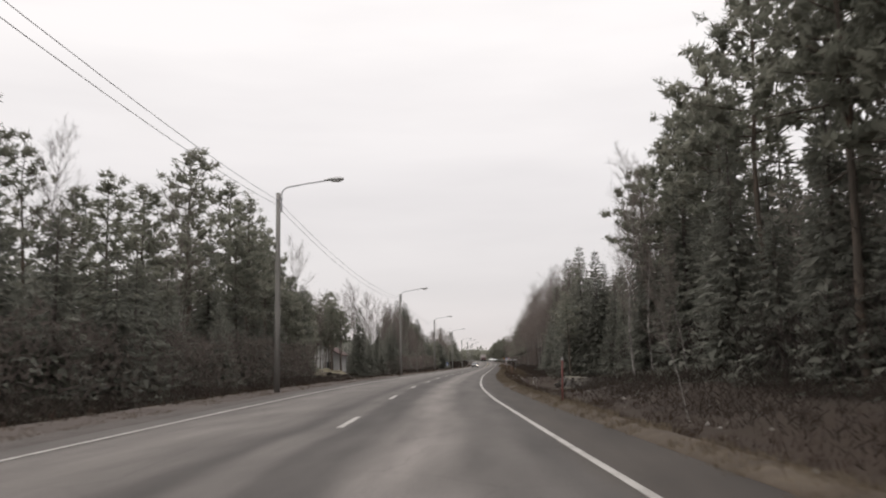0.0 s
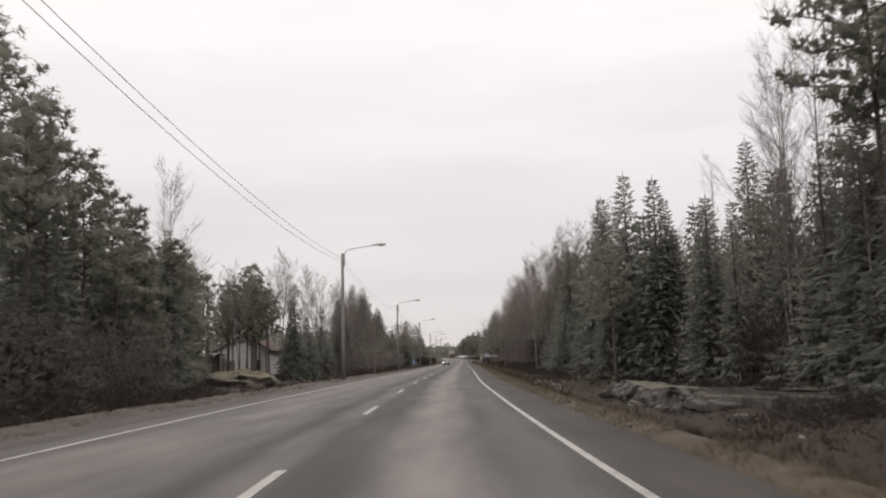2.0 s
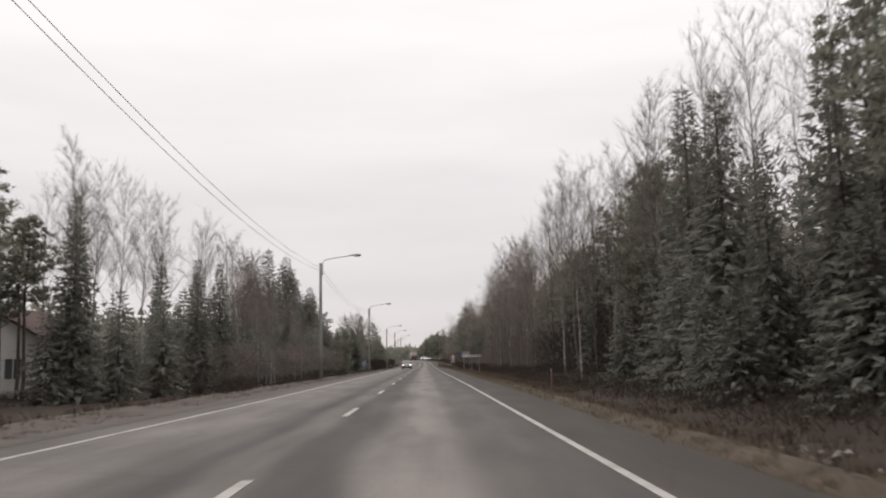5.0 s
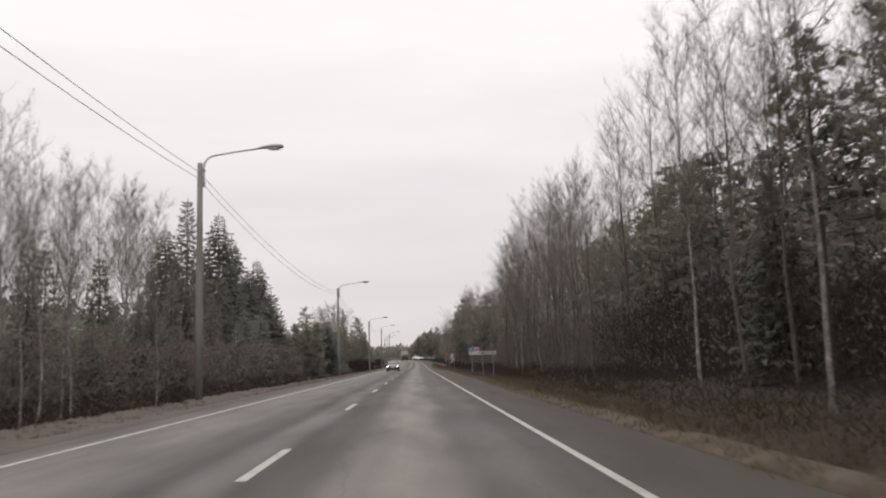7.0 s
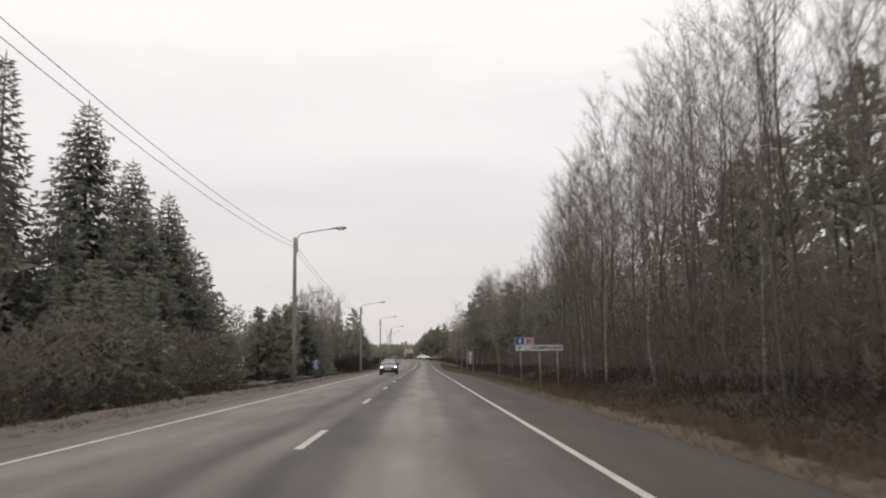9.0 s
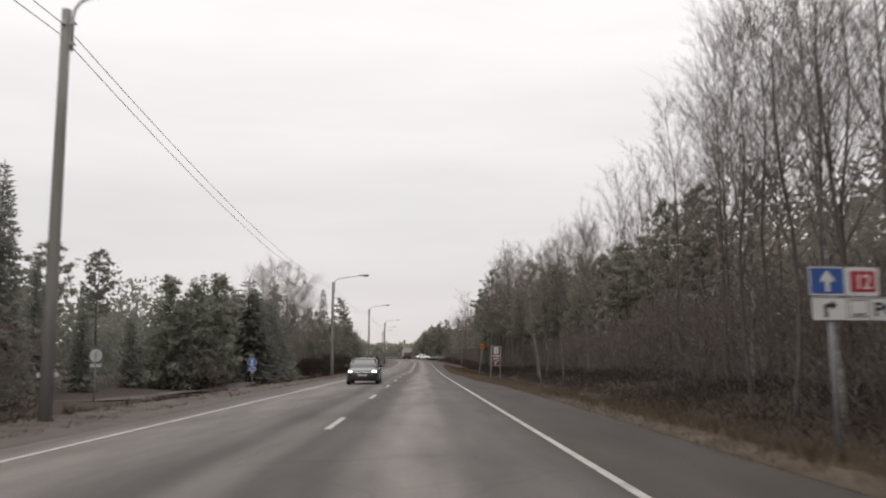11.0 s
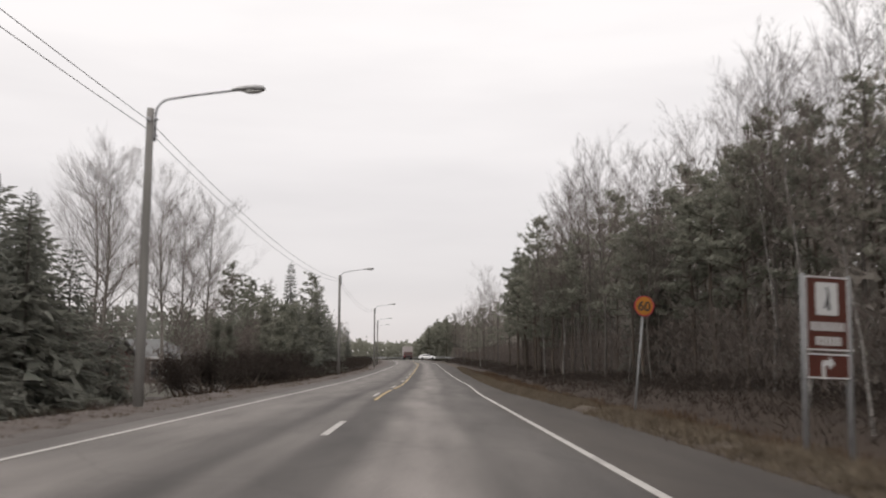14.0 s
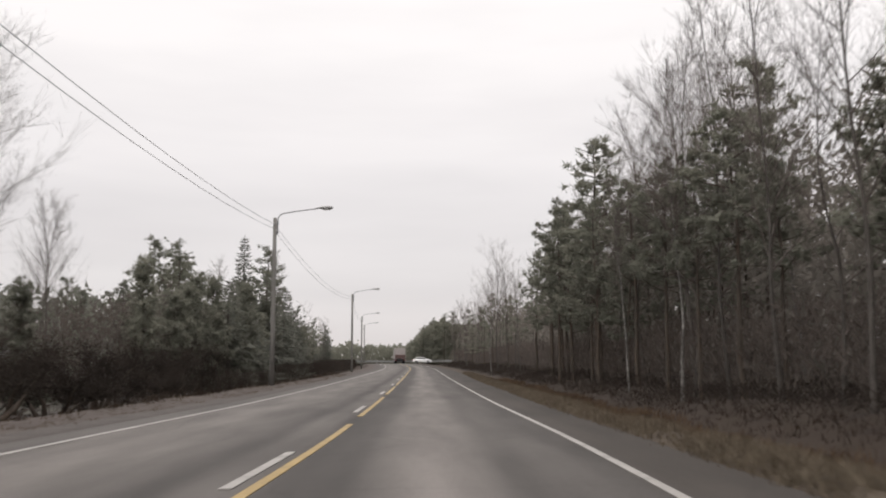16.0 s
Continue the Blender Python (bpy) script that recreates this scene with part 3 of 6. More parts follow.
def spruce_meshes(seed, h, width, detail, fine=1.0):
    """Norway spruce: whorls of drooping boughs with upturned tips round a dense ragged heart, down to the ground."""
    rng = random.Random(seed)
    tv, tf, cv, cf = [], [], [], []
    tube_np(tv, tf, [Vector((0, 0, -0.4)), Vector((0, 0, h * 0.5)), Vector((0, 0, h))], [h * 0.012 + 0.03, h * 0.008, 0.01], 6)
    power = 0.92 if width < 3 else 0.72

    def full_at(z):
        return width * max(0.0, 1 - z / h) ** power + 0.10

    # the ragged heart of the crown: drooping flakes close round the stem
    for _ in range(int(h * width * 12 * (0.5 + 0.5 * detail))):
        z = h * (1 - rng.random() ** 0.6) * 0.97
        az, deep = rng.uniform(0, 6.283), full_at(z) * rng.uniform(0.15, 0.74)
        out = Vector((math.cos(az), math.sin(az), 0))
        size = min(0.75, 0.25 + 0.28 * full_at(z)) * rng.uniform(0.7, 1.3) * fine ** 0.5
        way = (out * rng.uniform(0.3, 1.0) + Vector((rng.gauss(0, 0.4), rng.gauss(0, 0.4), rng.uniform(-1.0, 0.1)))).normalized()
        blade(cv, cf, out * deep + Vector((0, 0, z)), way, out + Vector((rng.gauss(0, 0.4), rng.gauss(0, 0.4), 0.6)), size, size * rng.uniform(0.35, 0.6))
    gap = (0.40 if width < 3 else 0.50) / (0.55 + 0.45 * detail)
    z, big = h - 0.25, 1.12 / (0.5 + 0.5 * detail)
    while z > h * 0.03:
        f = z / h
        full = full_at(z) * rng.uniform(0.84, 1.10)
        n = 5 + int(min(4, full * 2.0) * (0.6 + 0.4 * detail))
        a0 = rng.uniform(0, 6.28)
        for k in range(n):
            az = a0 + 6.283 * k / n + rng.uniform(-0.3, 0.3)
            reach = full * rng.uniform(0.66, 1.16)
            droop = rng.uniform(0.25, 0.55) * (1.15 - 0.9 * f)
            out, side = Vector((math.cos(az), math.sin(az), 0)), Vector((-math.sin(az), math.cos(az), 0))
            for lean in (-0.16, 0.16):
                blade(cv, cf, Vector((0, 0, z + 0.1)), (out + side * (lean + rng.uniform(-0.1, 0.1)) + Vector((0, 0, -droop * rng.uniform(0.8, 1.4)))).normalized(), Vector((rng.gauss(0, 0.6), rng.gauss(0, 0.6), 1)), reach * rng.uniform(0.7, 0.95), min(0.26, reach * 0.17))
            steps = max(2, int(reach * 0.75 / ((0.24 if width < 3 else 0.34) * big * fine)))
            for s in range(steps):
                u = 0.35 + 0.65 * (s + rng.uniform(0.2, 0.9)) / steps
                c = out * (reach * u) + Vector((0, 0, z - droop * reach * u * (1.25 - 0.6 * u)))
                size = (0.22 + 0.30 * min(1, reach)) * (1.15 - 0.45 * u) * big * (1.0 if width < 3 else 1.3) * fine ** 0.8
                for sgn in (-1, 1):
                    d = (out * rng.uniform(0.5, 1.0) + side * sgn * rng.uniform(0.35, 0.9) + Vector((0, 0, rng.uniform(-0.5, 0.1)))).normalized()
                    blade(cv, cf, c, d, Vector((rng.gauss(0, 0.5), rng.gauss(0, 0.5), 1)), size * rng.uniform(0.75, 1.2), size * rng.uniform(0.28, 0.42))
                d = (out * rng.uniform(0.2, 0.9) + side * rng.uniform(-0.5, 0.5) + Vector((0, 0, rng.uniform(-1.1, -0.3)))).normalized()
                blade(cv, cf, c, d, side + Vector((rng.gauss(0, 0.4), rng.gauss(0, 0.4), 0)), size * rng.uniform(0.6, 1.1), size * rng.uniform(0.24, 0.36))
            tip = out * (reach * 0.9) + Vector((0, 0, z - droop * reach * 0.68))
            blade(cv, cf, tip, (out + Vector((0, 0, rng.uniform(-0.1, 0.40)))).normalized(), side, 0.32 * big, 0.11 * big)
        z -= gap * rng.uniform(0.75, 1.25) * (0.55 + 0.45 * min(1, (h - z) / 3.0))
    for k in range(3):
        blade(cv, cf, Vector((0, 0, h - 0.35)), Vector((0.06 * (k - 1), 0.04 * k, 1)), Vector((1, k, 0)), 0.6, 0.07)
    return tv, tf, cv, cf


def ribbon(verts, faces, pts, w, side):
    """A fine twig as a narrow tapering band."""
    s = (pts[-1] - pts[0]).cross(side)
    s = s.normalized() * w / 2 if s.length > 1e-4 else Vector((w / 2, 0, 0))
    i = len(verts)
    verts += [pts[0] - s, pts[0] + s, pts[1] - s * 0.7, pts[1] + s * 0.7, pts[2]]
    faces += [(i, i + 1, i + 3, i + 2), (i + 2, i + 3, i + 4)]


def bare_meshes(seed, h, spread, detail, fork=0.35, thick=1.0, rise=(0.7, 1.9)):
    """Leafless broadleaf: straight trunk, rising limbs, and a haze of fine upright twigs."""
    rng = random.Random(seed)
    tv, tf, cv, cf = [], [], [], []
    lean = Vector((rng.uniform(-0.05, 0.05), rng.uniform(-0.05, 0.05), 1))
    n = 8
    trunk = [Vector((0, 0, -0.5)), Vector((0, 0, 0))]
    sway = Vector((rng.gauss(0, 0.10), rng.gauss(0, 0.10), 0))
    for k in range(1, n + 1):
        trunk.append(lean * (h * k / n) + sway * math.sin(k * 0.9) + Vector((rng.gauss(0, 0.035), rng.gauss(0, 0.035), 0)))
    r0 = (h * 0.0050 + 0.018) * thick
    rad = [r0 * 1.35, r0 * 1.1] + [r0 * (1 - 0.95 * (k / n) ** 0.8) for k in range(1, n + 1)]
    tube_np(tv, tf, trunk, rad, 7)

    def at(f):
        x = 1 + f * n
        i = min(len(trunk) - 2, int(x))
        return trunk[i].lerp(trunk[i + 1], x - i)

    limbs = int(22 * detail) + 8
    for b in range(limbs):
        f = fork + (0.98 - fork) * (b + rng.random()) / limbs
        az = b * 2.4 + rng.uniform(-0.6, 0.6)
        length = h * spread * (1.15 - 0.82 * f) * rng.uniform(0.7, 1.3)
        d = Vector((math.cos(az), math.sin(az), rng.uniform(*rise)))
        limb = bent(rng, at(f), d, length, 4, 0.10, 0.09)
        rl = r0 * (1.05 - f) * 0.50 + 0.008
        tube_np(cv, cf, limb, [rl * 0.75, rl * 0.55, rl * 0.36, rl * 0.2, 0.004], 3)
        for t in range(int(5 + 8 * detail)):
            k = rng.uniform(0.15, 0.98)
            s = min(3, int(k * 4))
            c = limb[s].lerp(limb[s + 1], k * 4 - s)
            dl = (limb[s + 1] - limb[s]).normalized() + Vector((rng.gauss(0, 0.5), rng.gauss(0, 0.5), rng.gauss(0.22, 0.32)))
            tl = length * rng.uniform(0.22, 0.50) * (1.15 - 0.4 * k)
            twig = bent(rng, c, dl, tl, 2, 0.13, 0.08)
            side = Vector((rng.gauss(0, 1), rng.gauss(0, 1), rng.gauss(0, 1)))
            ribbon(cv, cf, twig, 0.0135, side)
            for q in range(int(3 + 3 * detail)):
                e = twig[rng.choice((1, 1, 0))].lerp(twig[2 if rng.random() > 0.4 else 1], rng.random())
                dq = dl + Vector((rng.gauss(0, 0.6), rng.gauss(0, 0.6), rng.gauss(0.35, 0.4)))
                blade(cv, cf, e, dq.normalized(), Vector((rng.gauss(0, 1), rng.gauss(0, 1), rng.gauss(0, 1))), tl * rng.uniform(0.4, 0.95), 0.0095)
    return tv, tf, cv, cf


def tree_kind(name, label, group, made, bark, leaf, crown_name="crown"):
    tv, tf, cv, cf = made
    return name, label, group, mesh_from("trunk", tv, tf, bark, smooth=True), mesh_from(crown_name, cv, cf, leaf, smooth=True), crown_name


PINE = "tall pine with bare grey-brown trunk and dark green crown"
SPRUCE = "dark green spruce with drooping boughs beside the road"
BIRCH = "leafless birch with a pale patchy trunk beside the road"
ASPEN = "leafless grey-brown broadleaf tree with fine upright twigs"
KINDS = {
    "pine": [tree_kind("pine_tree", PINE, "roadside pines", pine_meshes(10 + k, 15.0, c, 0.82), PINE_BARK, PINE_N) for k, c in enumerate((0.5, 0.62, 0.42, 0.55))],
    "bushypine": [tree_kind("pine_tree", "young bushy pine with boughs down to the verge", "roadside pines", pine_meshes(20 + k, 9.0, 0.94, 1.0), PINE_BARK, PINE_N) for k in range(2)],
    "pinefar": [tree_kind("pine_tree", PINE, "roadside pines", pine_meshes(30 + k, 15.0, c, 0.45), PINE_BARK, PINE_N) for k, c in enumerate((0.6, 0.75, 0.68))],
    "spruce": [tree_kind("spruce_tree", SPRUCE, "roadside spruces", spruce_meshes(50 + k, 14.0, w, 0.9), SPRUCE_BARK, SPRUCE_N) for k, w in enumerate((2.8, 2.95, 2.5))],
    "fatspruce": [tree_kind("spruce_tree", SPRUCE, "roadside spruces", spruce_meshes(57 + k, 15.0, w, 1.7, 0.75), SPRUCE_BARK, SPRUCE_N) for k, w in enumerate((5.3, 4.7))],
    "lowspruce": [tree_kind("spruce_tree", "young dense spruce with boughs down to the ground", "roadside spruces", spruce_meshes(65 + k, 7.0, w, 0.95, 0.62), SPRUCE_BARK, SPRUCE_N) for k, w in enumerate((2.6, 2.2, 2.95))],
    "sprucefar": [tree_kind("spruce_tree", SPRUCE, "roadside spruces", spruce_meshes(60 + k, 12.0, w, 0.35), SPRUCE_BARK, SPRUCE_N) for k, w in enumerate((2.2, 2.7))],
    "birch": [tree_kind("birch_tree", BIRCH, "roadside birches", bare_meshes(70 + k, 14.0, s, 1.15, fk), BIRCH_BARK, TWIG) for k, (s, fk) in enumerate(((0.26, 0.42), (0.22, 0.48), (0.28, 0.36)))],
    "aspen": [tree_kind("bare_tree", ASPEN, "leafless roadside trees", bare_meshes(80 + k, 15.0, s, 1.1, fk), ASPEN_BARK, TWIG) for k, (s, fk) in enumerate(((0.33, 0.26), (0.37, 0.32), (0.31, 0.24)))],
    "oldaspen": [tree_kind("bare_tree", "large leafless grey-brown tree with a thick trunk", "leafless roadside trees", bare_meshes(86 + k, 15.0, s, 1.6, fk, 1.8, (0.35, 1.3)), OLD_BARK, TWIG) for k, (s, fk) in enumerate(((0.38, 0.30), (0.41, 0.34)))],
    "birchfar": [tree_kind("birch_tree", BIRCH, "roadside birches", bare_meshes(95 + k, 14.0, 0.25, 0.5, 0.40), BIRCH_BARK, TWIG) for k in range(2)],
    "barefar": [tree_kind("bare_tree", ASPEN, "leafless roadside trees", bare_meshes(90 + k, 14.0, s, 0.55, 0.3), ASPEN_BARK, TWIG) for k, s in enumerate((0.30, 0.27))],
}
HEIGHTS = {"lowspruce": 7, "bushypine": 9, "pine": 15, "pinefar": 15, "spruce": 14, "fatspruce": 15, "sprucefar": 12, "birch": 14.8, "aspen": 16.2, "oldaspen": 16.4, "barefar": 15, "birchfar": 14.8}
tree_rng = random.Random(5)


def plant(kind, x, y, h, wide=1.0, variant=None, label=""):
    options = KINDS[kind]
    name, lab, group, trunk, crown, crown_name = options[(variant if variant is not None else tree_rng.randrange(len(options))) % len(options)]
    k = h / HEIGHTS[kind]
    e = thing(name, label or lab, "tree", pose(x, y, ground_z(x, y), 0, 0, tree_rng.uniform(0, 360)), group)
    e.scale = (k * wide, k * wide, k)
    for nm, me in (("trunk", trunk), (crown_name, crown)):
        ob = new(nm, me)
        ob.parent = e
    return e


def belt(y0, y1, xs, step, mix, seed, jitter=0.9):
    """Rows of trees along a stretch; xs: distances of the rows from the road's centre line; mix: (kind, share, lowest, highest)."""
    rng = random.Random(seed)
    behind = {"pine": "pinefar", "spruce": "sprucefar", "aspen": "barefar", "birch": "birchfar"}
    for n, off in enumerate(xs):
        y = y0 + rng.uniform(0, step)
        while y < y1:
            u, acc = rng.random(), 0.0
            for kind, share, lo, hi_ in mix:
                acc += share
                if u <= acc:
                    plant(behind.get(kind, kind) if n or y > 292 or y < 4 else kind, centre(y) + off + rng.uniform(-jitter, jitter), y, rng.uniform(lo, hi_), rng.uniform(0.85, 1.2))
                    break
            y += step * rng.uniform(0.65, 1.35)


# single trees that stand out along the way: kind, x, y, height
STANDING = (
    ("bushypine", -18.0, 77, 8.3), ("bushypine", -18.8, 80, 8.6), ("bushypine", -19.8, 83, 8.4), ("bushypine", -21.0, 85.5, 8.6), ("bushypine", -20.5, 78, 8.8), ("bushypine", -22.5, 82, 8.8), ("bushypine", -24.0, 87, 8.8), ("pine", -15.5, 37, 15.0), ("pine", -18, 52.5, 16.2), ("pine", -14.4, 50.7, 12.0), ("pine", -17.6, 64, 11.0), ("birch", -17.7, 72.4, 14.6), ("pine", -13.6, 43, 12.8),
    ("pine", -21, 108, 11.8), ("birch", -17.2, 117, 13.0), ("birch", -16.0, 121, 12.4), ("birch", -20.5, 120, 13.6), ("birch", -22.0, 124, 13.4), ("birch", -15.0, 126, 12.0), ("birch", -18.2, 124, 13.0), ("birch", -14.0, 131, 11.6), ("aspen", -24.5, 124, 13.5), ("birch", -19.1, 115, 15.0), ("birch", -19.3, 118.5, 14.0), ("pine", -18.2, 103, 9.0), ("birch", -15.5, 127, 11.0), ("birch", -15.5, 138, 10.8), ("birch", -15.7, 148.3, 12.6),
    ("fatspruce", -17.6, 178.9, 15.7), ("spruce", -18.5, 171.5, 15.8), ("spruce", -20.5, 209, 11.0), ("spruce", -16.6, 200.8, 9.8), ("aspen", 13.2, 214, 13.2), ("aspen", 13.9, 218, 13.8), ("aspen", 13.4, 222.5, 13.8), ("aspen", 14.6, 211, 12.6), ("fatspruce", -18.6, 189, 15.2), ("fatspruce", -15.5, 182, 10.5), ("fatspruce", -21, 174, 13.5), ("lowspruce", -16, 172, 9.5), ("lowspruce", -14.8, 190.5, 9.5), ("fatspruce", -15.6, 187, 12.6), ("fatspruce", -16.2, 191.5, 11.4), ("spruce", -20.5, 185, 13.0), ("spruce", -17.0, 188, 11.0), ("spruce", -16.8, 193, 9.5), ("spruce", -20.0, 197, 10.0), ("aspen", -22, 193, 13.0), ("spruce", -15.2, 176, 8.0), ("spruce", -15.5, 183.5, 9.0), ("spruce", -22, 178, 12.5),
    ("lowspruce", -16.5, 237, 8.8), ("spruce", -16.5, 232.3, 8.6), ("lowspruce", -18, 229, 7.8), ("lowspruce", -17.5, 243.5, 8.0), ("lowspruce", -18.2, 249, 7.4), ("fatspruce", -14.8, 244, 8.2), ("fatspruce", -14.2, 247, 8.0), ("lowspruce", -13.0, 244.5, 7.2), ("fatspruce", -15.4, 249.5, 7.4), ("lowspruce", -12.8, 241, 7.2), ("fatspruce", -13.8, 238, 8.0), ("lowspruce", -12.8, 247.5, 6.0),
    ("oldaspen", -15.9, 259.2, 13.4), ("aspen", -17.2, 263, 12.6), ("oldaspen", -15.2, 266.5, 13.2), ("oldaspen", -14.8, 274, 13.2), ("aspen", -17.5, 270, 11.5), ("aspen", -16.8, 278, 10.5),
    ("bushypine", -13.6, 272.5, 4.4), ("bushypine", -13.8, 277.5, 4.5), ("lowspruce", -14.4, 252.5, 4.6), ("pine", -18.0, 306, 10.0), ("pine", -17.2, 309, 9.6), ("spruce", -20.6, 348, 16.4), ("pine", -16.0, 338, 13.8), ("pine", -34, 367, 17.5), ("pine", -14.2, 330, 10.5), ("lowspruce", -13.2, 322, 9.5), ("lowspruce", -13.6, 313, 8.5), ("birch", -17, 352, 13.0), ("pine", -26, 340, 12), ("birch", -24, 352, 14),
    ("birch", 10.6, 33.5, 13.2), ("pine", 14.2, 22, 16.5), ("pine", 14.2, 30, 16.8), ("pine", 14.8, 14, 16.5), ("pine", 14.8, 7, 16), ("pine", 14.2, 36, 15.2), ("birch", 12.4, 38, 13.6),
    ("spruce", 11.9, 74.6, 13.2), ("spruce", 17.4, 67, 12.8), ("spruce", 13.2, 72.0, 12.4), ("spruce", 14.2, 73.5, 11.0), ("spruce", 11.1, 79, 12.4), ("birch", 10.6, 99.5, 13.2), ("spruce", 11.6, 104, 12.6), ("birch", 11.5, 108.4, 14.9), ("birch", 13.6, 51, 13.5), ("birch", 14.4, 54.5, 13.0), ("birch", 12.6, 90, 13.4), ("aspen", 13.2, 94, 13.8), ("birch", 12.2, 98, 13.6), ("pine", 13.4, 92, 12.5), ("aspen", 12.6, 103, 13.5), ("birch", 13.4, 86, 13.0), ("spruce", 13.0, 88, 10.5),
    ("birch", 12.6, 129.6, 12.6), ("birch", 12.2, 121, 12.4), ("birch", 10.8, 116, 13.0), ("birch", 9.6, 120, 13.4), ("birch", 10.6, 132, 14.2), ("aspen", 11.1, 128.7, 14.4), ("aspen", 12.0, 127, 15.4), ("pine", 13.8, 117, 12.0), ("pine", 14.6, 122, 12.4), ("pine", 13.5, 111, 12.0),
    ("aspen", 11.3, 181.7, 17.4), ("aspen", 12.6, 143, 16.6), ("aspen", 13.2, 137, 15.6), ("aspen", 12.4, 149, 16.2), ("aspen", 13.4, 153, 16.0), ("aspen", 11.2, 159, 15.4), ("aspen", 11.4, 168, 15.6), ("aspen", 11.8, 174, 16.4), ("aspen", 11.0, 189, 16.6), ("aspen", 12.2, 196, 16.0),
    ("birch", 10.9, 240.3, 11.0), ("aspen", 14.2, 226, 13.0), ("aspen", 13.4, 232, 12.0), ("aspen", 14.0, 237, 12.4), ("aspen", 10.8, 267, 15.0), ("oldaspen", 14.2, 284.5, 17.0), ("oldaspen", 13.2, 287, 16.6), ("aspen", 11.0, 262, 13.4), ("aspen", 11.4, 273.5, 16.2), ("aspen", 11.8, 279, 16.8), ("aspen", 12.4, 293, 16.4), ("aspen", 11.6, 282.5, 16.6), ("pine", 11.4, 300, 15.2), ("pine", 10.0, 307, 12.6), ("pine", 15.5, 284, 14.6), ("aspen", 9.4, 348, 16.2), ("birch", 9.0, 352, 13.0),
    ("aspen", 13.2, 241, 12.8), ("aspen", 12.6, 246, 12.4), ("aspen", 13.8, 251, 13.2), ("aspen", 13.0, 256, 13.0), ("aspen", 12.4, 261, 12.6), ("aspen", 12.8, 300, 14.5), ("aspen", 13.2, 292, 14.2), ("aspen", 12.6, 308, 14.5), ("aspen", 13.4, 316, 15.0), ("oldaspen", -17.0, 261.5, 12.8), ("oldaspen", -15.0, 270, 12.6), ("lowspruce", -13.6, 254, 4.2), ("birch", 10.6, 281, 13.5), ("birch", 10.2, 288, 11.5), ("spruce", 13.2, 264, 11.0), ("pine", 14.2, 247, 9.5), ("aspen", -17.5, 288, 10.5), ("aspen", -15.0, 282, 9.0),
)
for kind, x, y, h in STANDING:
    plant(kind, x, y, h)
for kind, x, y, h, tilt in (("birch", 8.6, 227, 8.9, -4), ("birch", 9.7, 224, 9.6, -4), ("birch", 11.2, 223, 10.4, -3), ("birch", 9.4, 234, 8.4, -3), ("birch", -10.6, 143.5, 6.5, 3), ("birch", 8.95, 13.2, 5.4, -9), ("birch", 11.9, 27, 7.6, -4),
                            ("birch", -10.8, 125.3, 7.4, 1), ("birch", -9.6, 121.5, 6.8, -1), ("birch", -9.9, 124.2, 7.2, 1), ("birch", -10.0, 126.8, 7.0, 0), ("birch", -9.8, 134.5, 7.6, 2), ("birch", -11.4, 129.5, 8.2, 0), ("birch", -16.8, 157, 13.6, 1), ("birch", -17.6, 155, 13.2, 0), ("birch", -18.0, 151.5, 14.2, 0), ("birch", -19.2, 160, 13.0, 2), ("birch", -15.8, 152, 12.4, -1), ("birch", -14.2, 153, 11.0, 2), ("pine", -21.5, 112.5, 8.4, 0), ("pine", -22.8, 113.5, 8.0, 1), ("pine", -24.6, 110, 8.2, 0), ("pine", -19.6, 103, 9.6, 0), ("pine", -22.0, 104.5, 9.8, 1), ("pine", -23.6, 109, 9.4, 0), ("pine", -20.2, 106, 10.0, 0), ("pine", -21.2, 107, 10.3, 1), ("pine", -22.2, 108, 9.6, 0), ("pine", -23.0, 106.5, 10.0, -1), ("spruce", -16.8, 110, 10.3, 0), ("spruce", -15.4, 119, 8.6, 0), ("spruce", -13.8, 127, 8.8, 0), ("spruce", -14.4, 123, 7.8, 0), ("spruce", -17.8, 113, 9.0, 0), ("lowspruce", -16.0, 114, 6.0, 0), ("lowspruce", -14.6, 117, 5.6, 0), ("lowspruce", -17.6, 109, 5.0, 0)):
    e = plant(kind, x, y, h, 0.9)
    e.matrix_basis = pose(x, y, ground_z(x, y), 0, tilt, 0) @ Matrix.Diagonal((*e.scale, 1))

# right-hand forest
belt(-14, 20, (14.6, 17.5), 4.4, [("pine", .8, 15, 17.5), ("spruce", .2, 9, 13)], 1)
belt(20, 48, (14.6, 17.8), 4.4, [("pine", .55, 13, 15.5), ("spruce", .45, 8, 12)], 24)
belt(46, 68, (15.8, 18.6), 3.2, [("spruce", .8, 8.0, 10.2), ("birch", .2, 9, 11)], 39)
belt(68, 112, (12.6, 15.0, 18.0), 4.2, [("spruce", .62, 7.5, 11.0), ("birch", .28, 10, 13), ("pine", .10, 8, 10)], 2)
belt(112, 132, (14.2, 17.0), 3.6, [("pine", .6, 10, 12), ("birch", .25, 12, 15), ("spruce", .15, 6, 9)], 3)
belt(132, 152, (14.6, 17.4), 3.0, [("pine", .7, 9, 10.6), ("birch", .2, 11, 13), ("spruce", .1, 6, 8)], 36)
belt(150, 205, (12.2, 14.4), 3.3, [("aspen", .70, 12.5, 15.4), ("birch", .30, 11.5, 14.5)], 4)
belt(205, 246, (14.6, 17.4), 3.0, [("pine", .8, 7.4, 9.4), ("birch", .12, 9, 11), ("aspen", .08, 10, 12)], 5)
belt(246, 275, (13.0, 15.8), 3.0, [("pine", .78, 7.8, 9.2), ("birch", .12, 9, 11), ("aspen", .1, 10, 12)], 35)
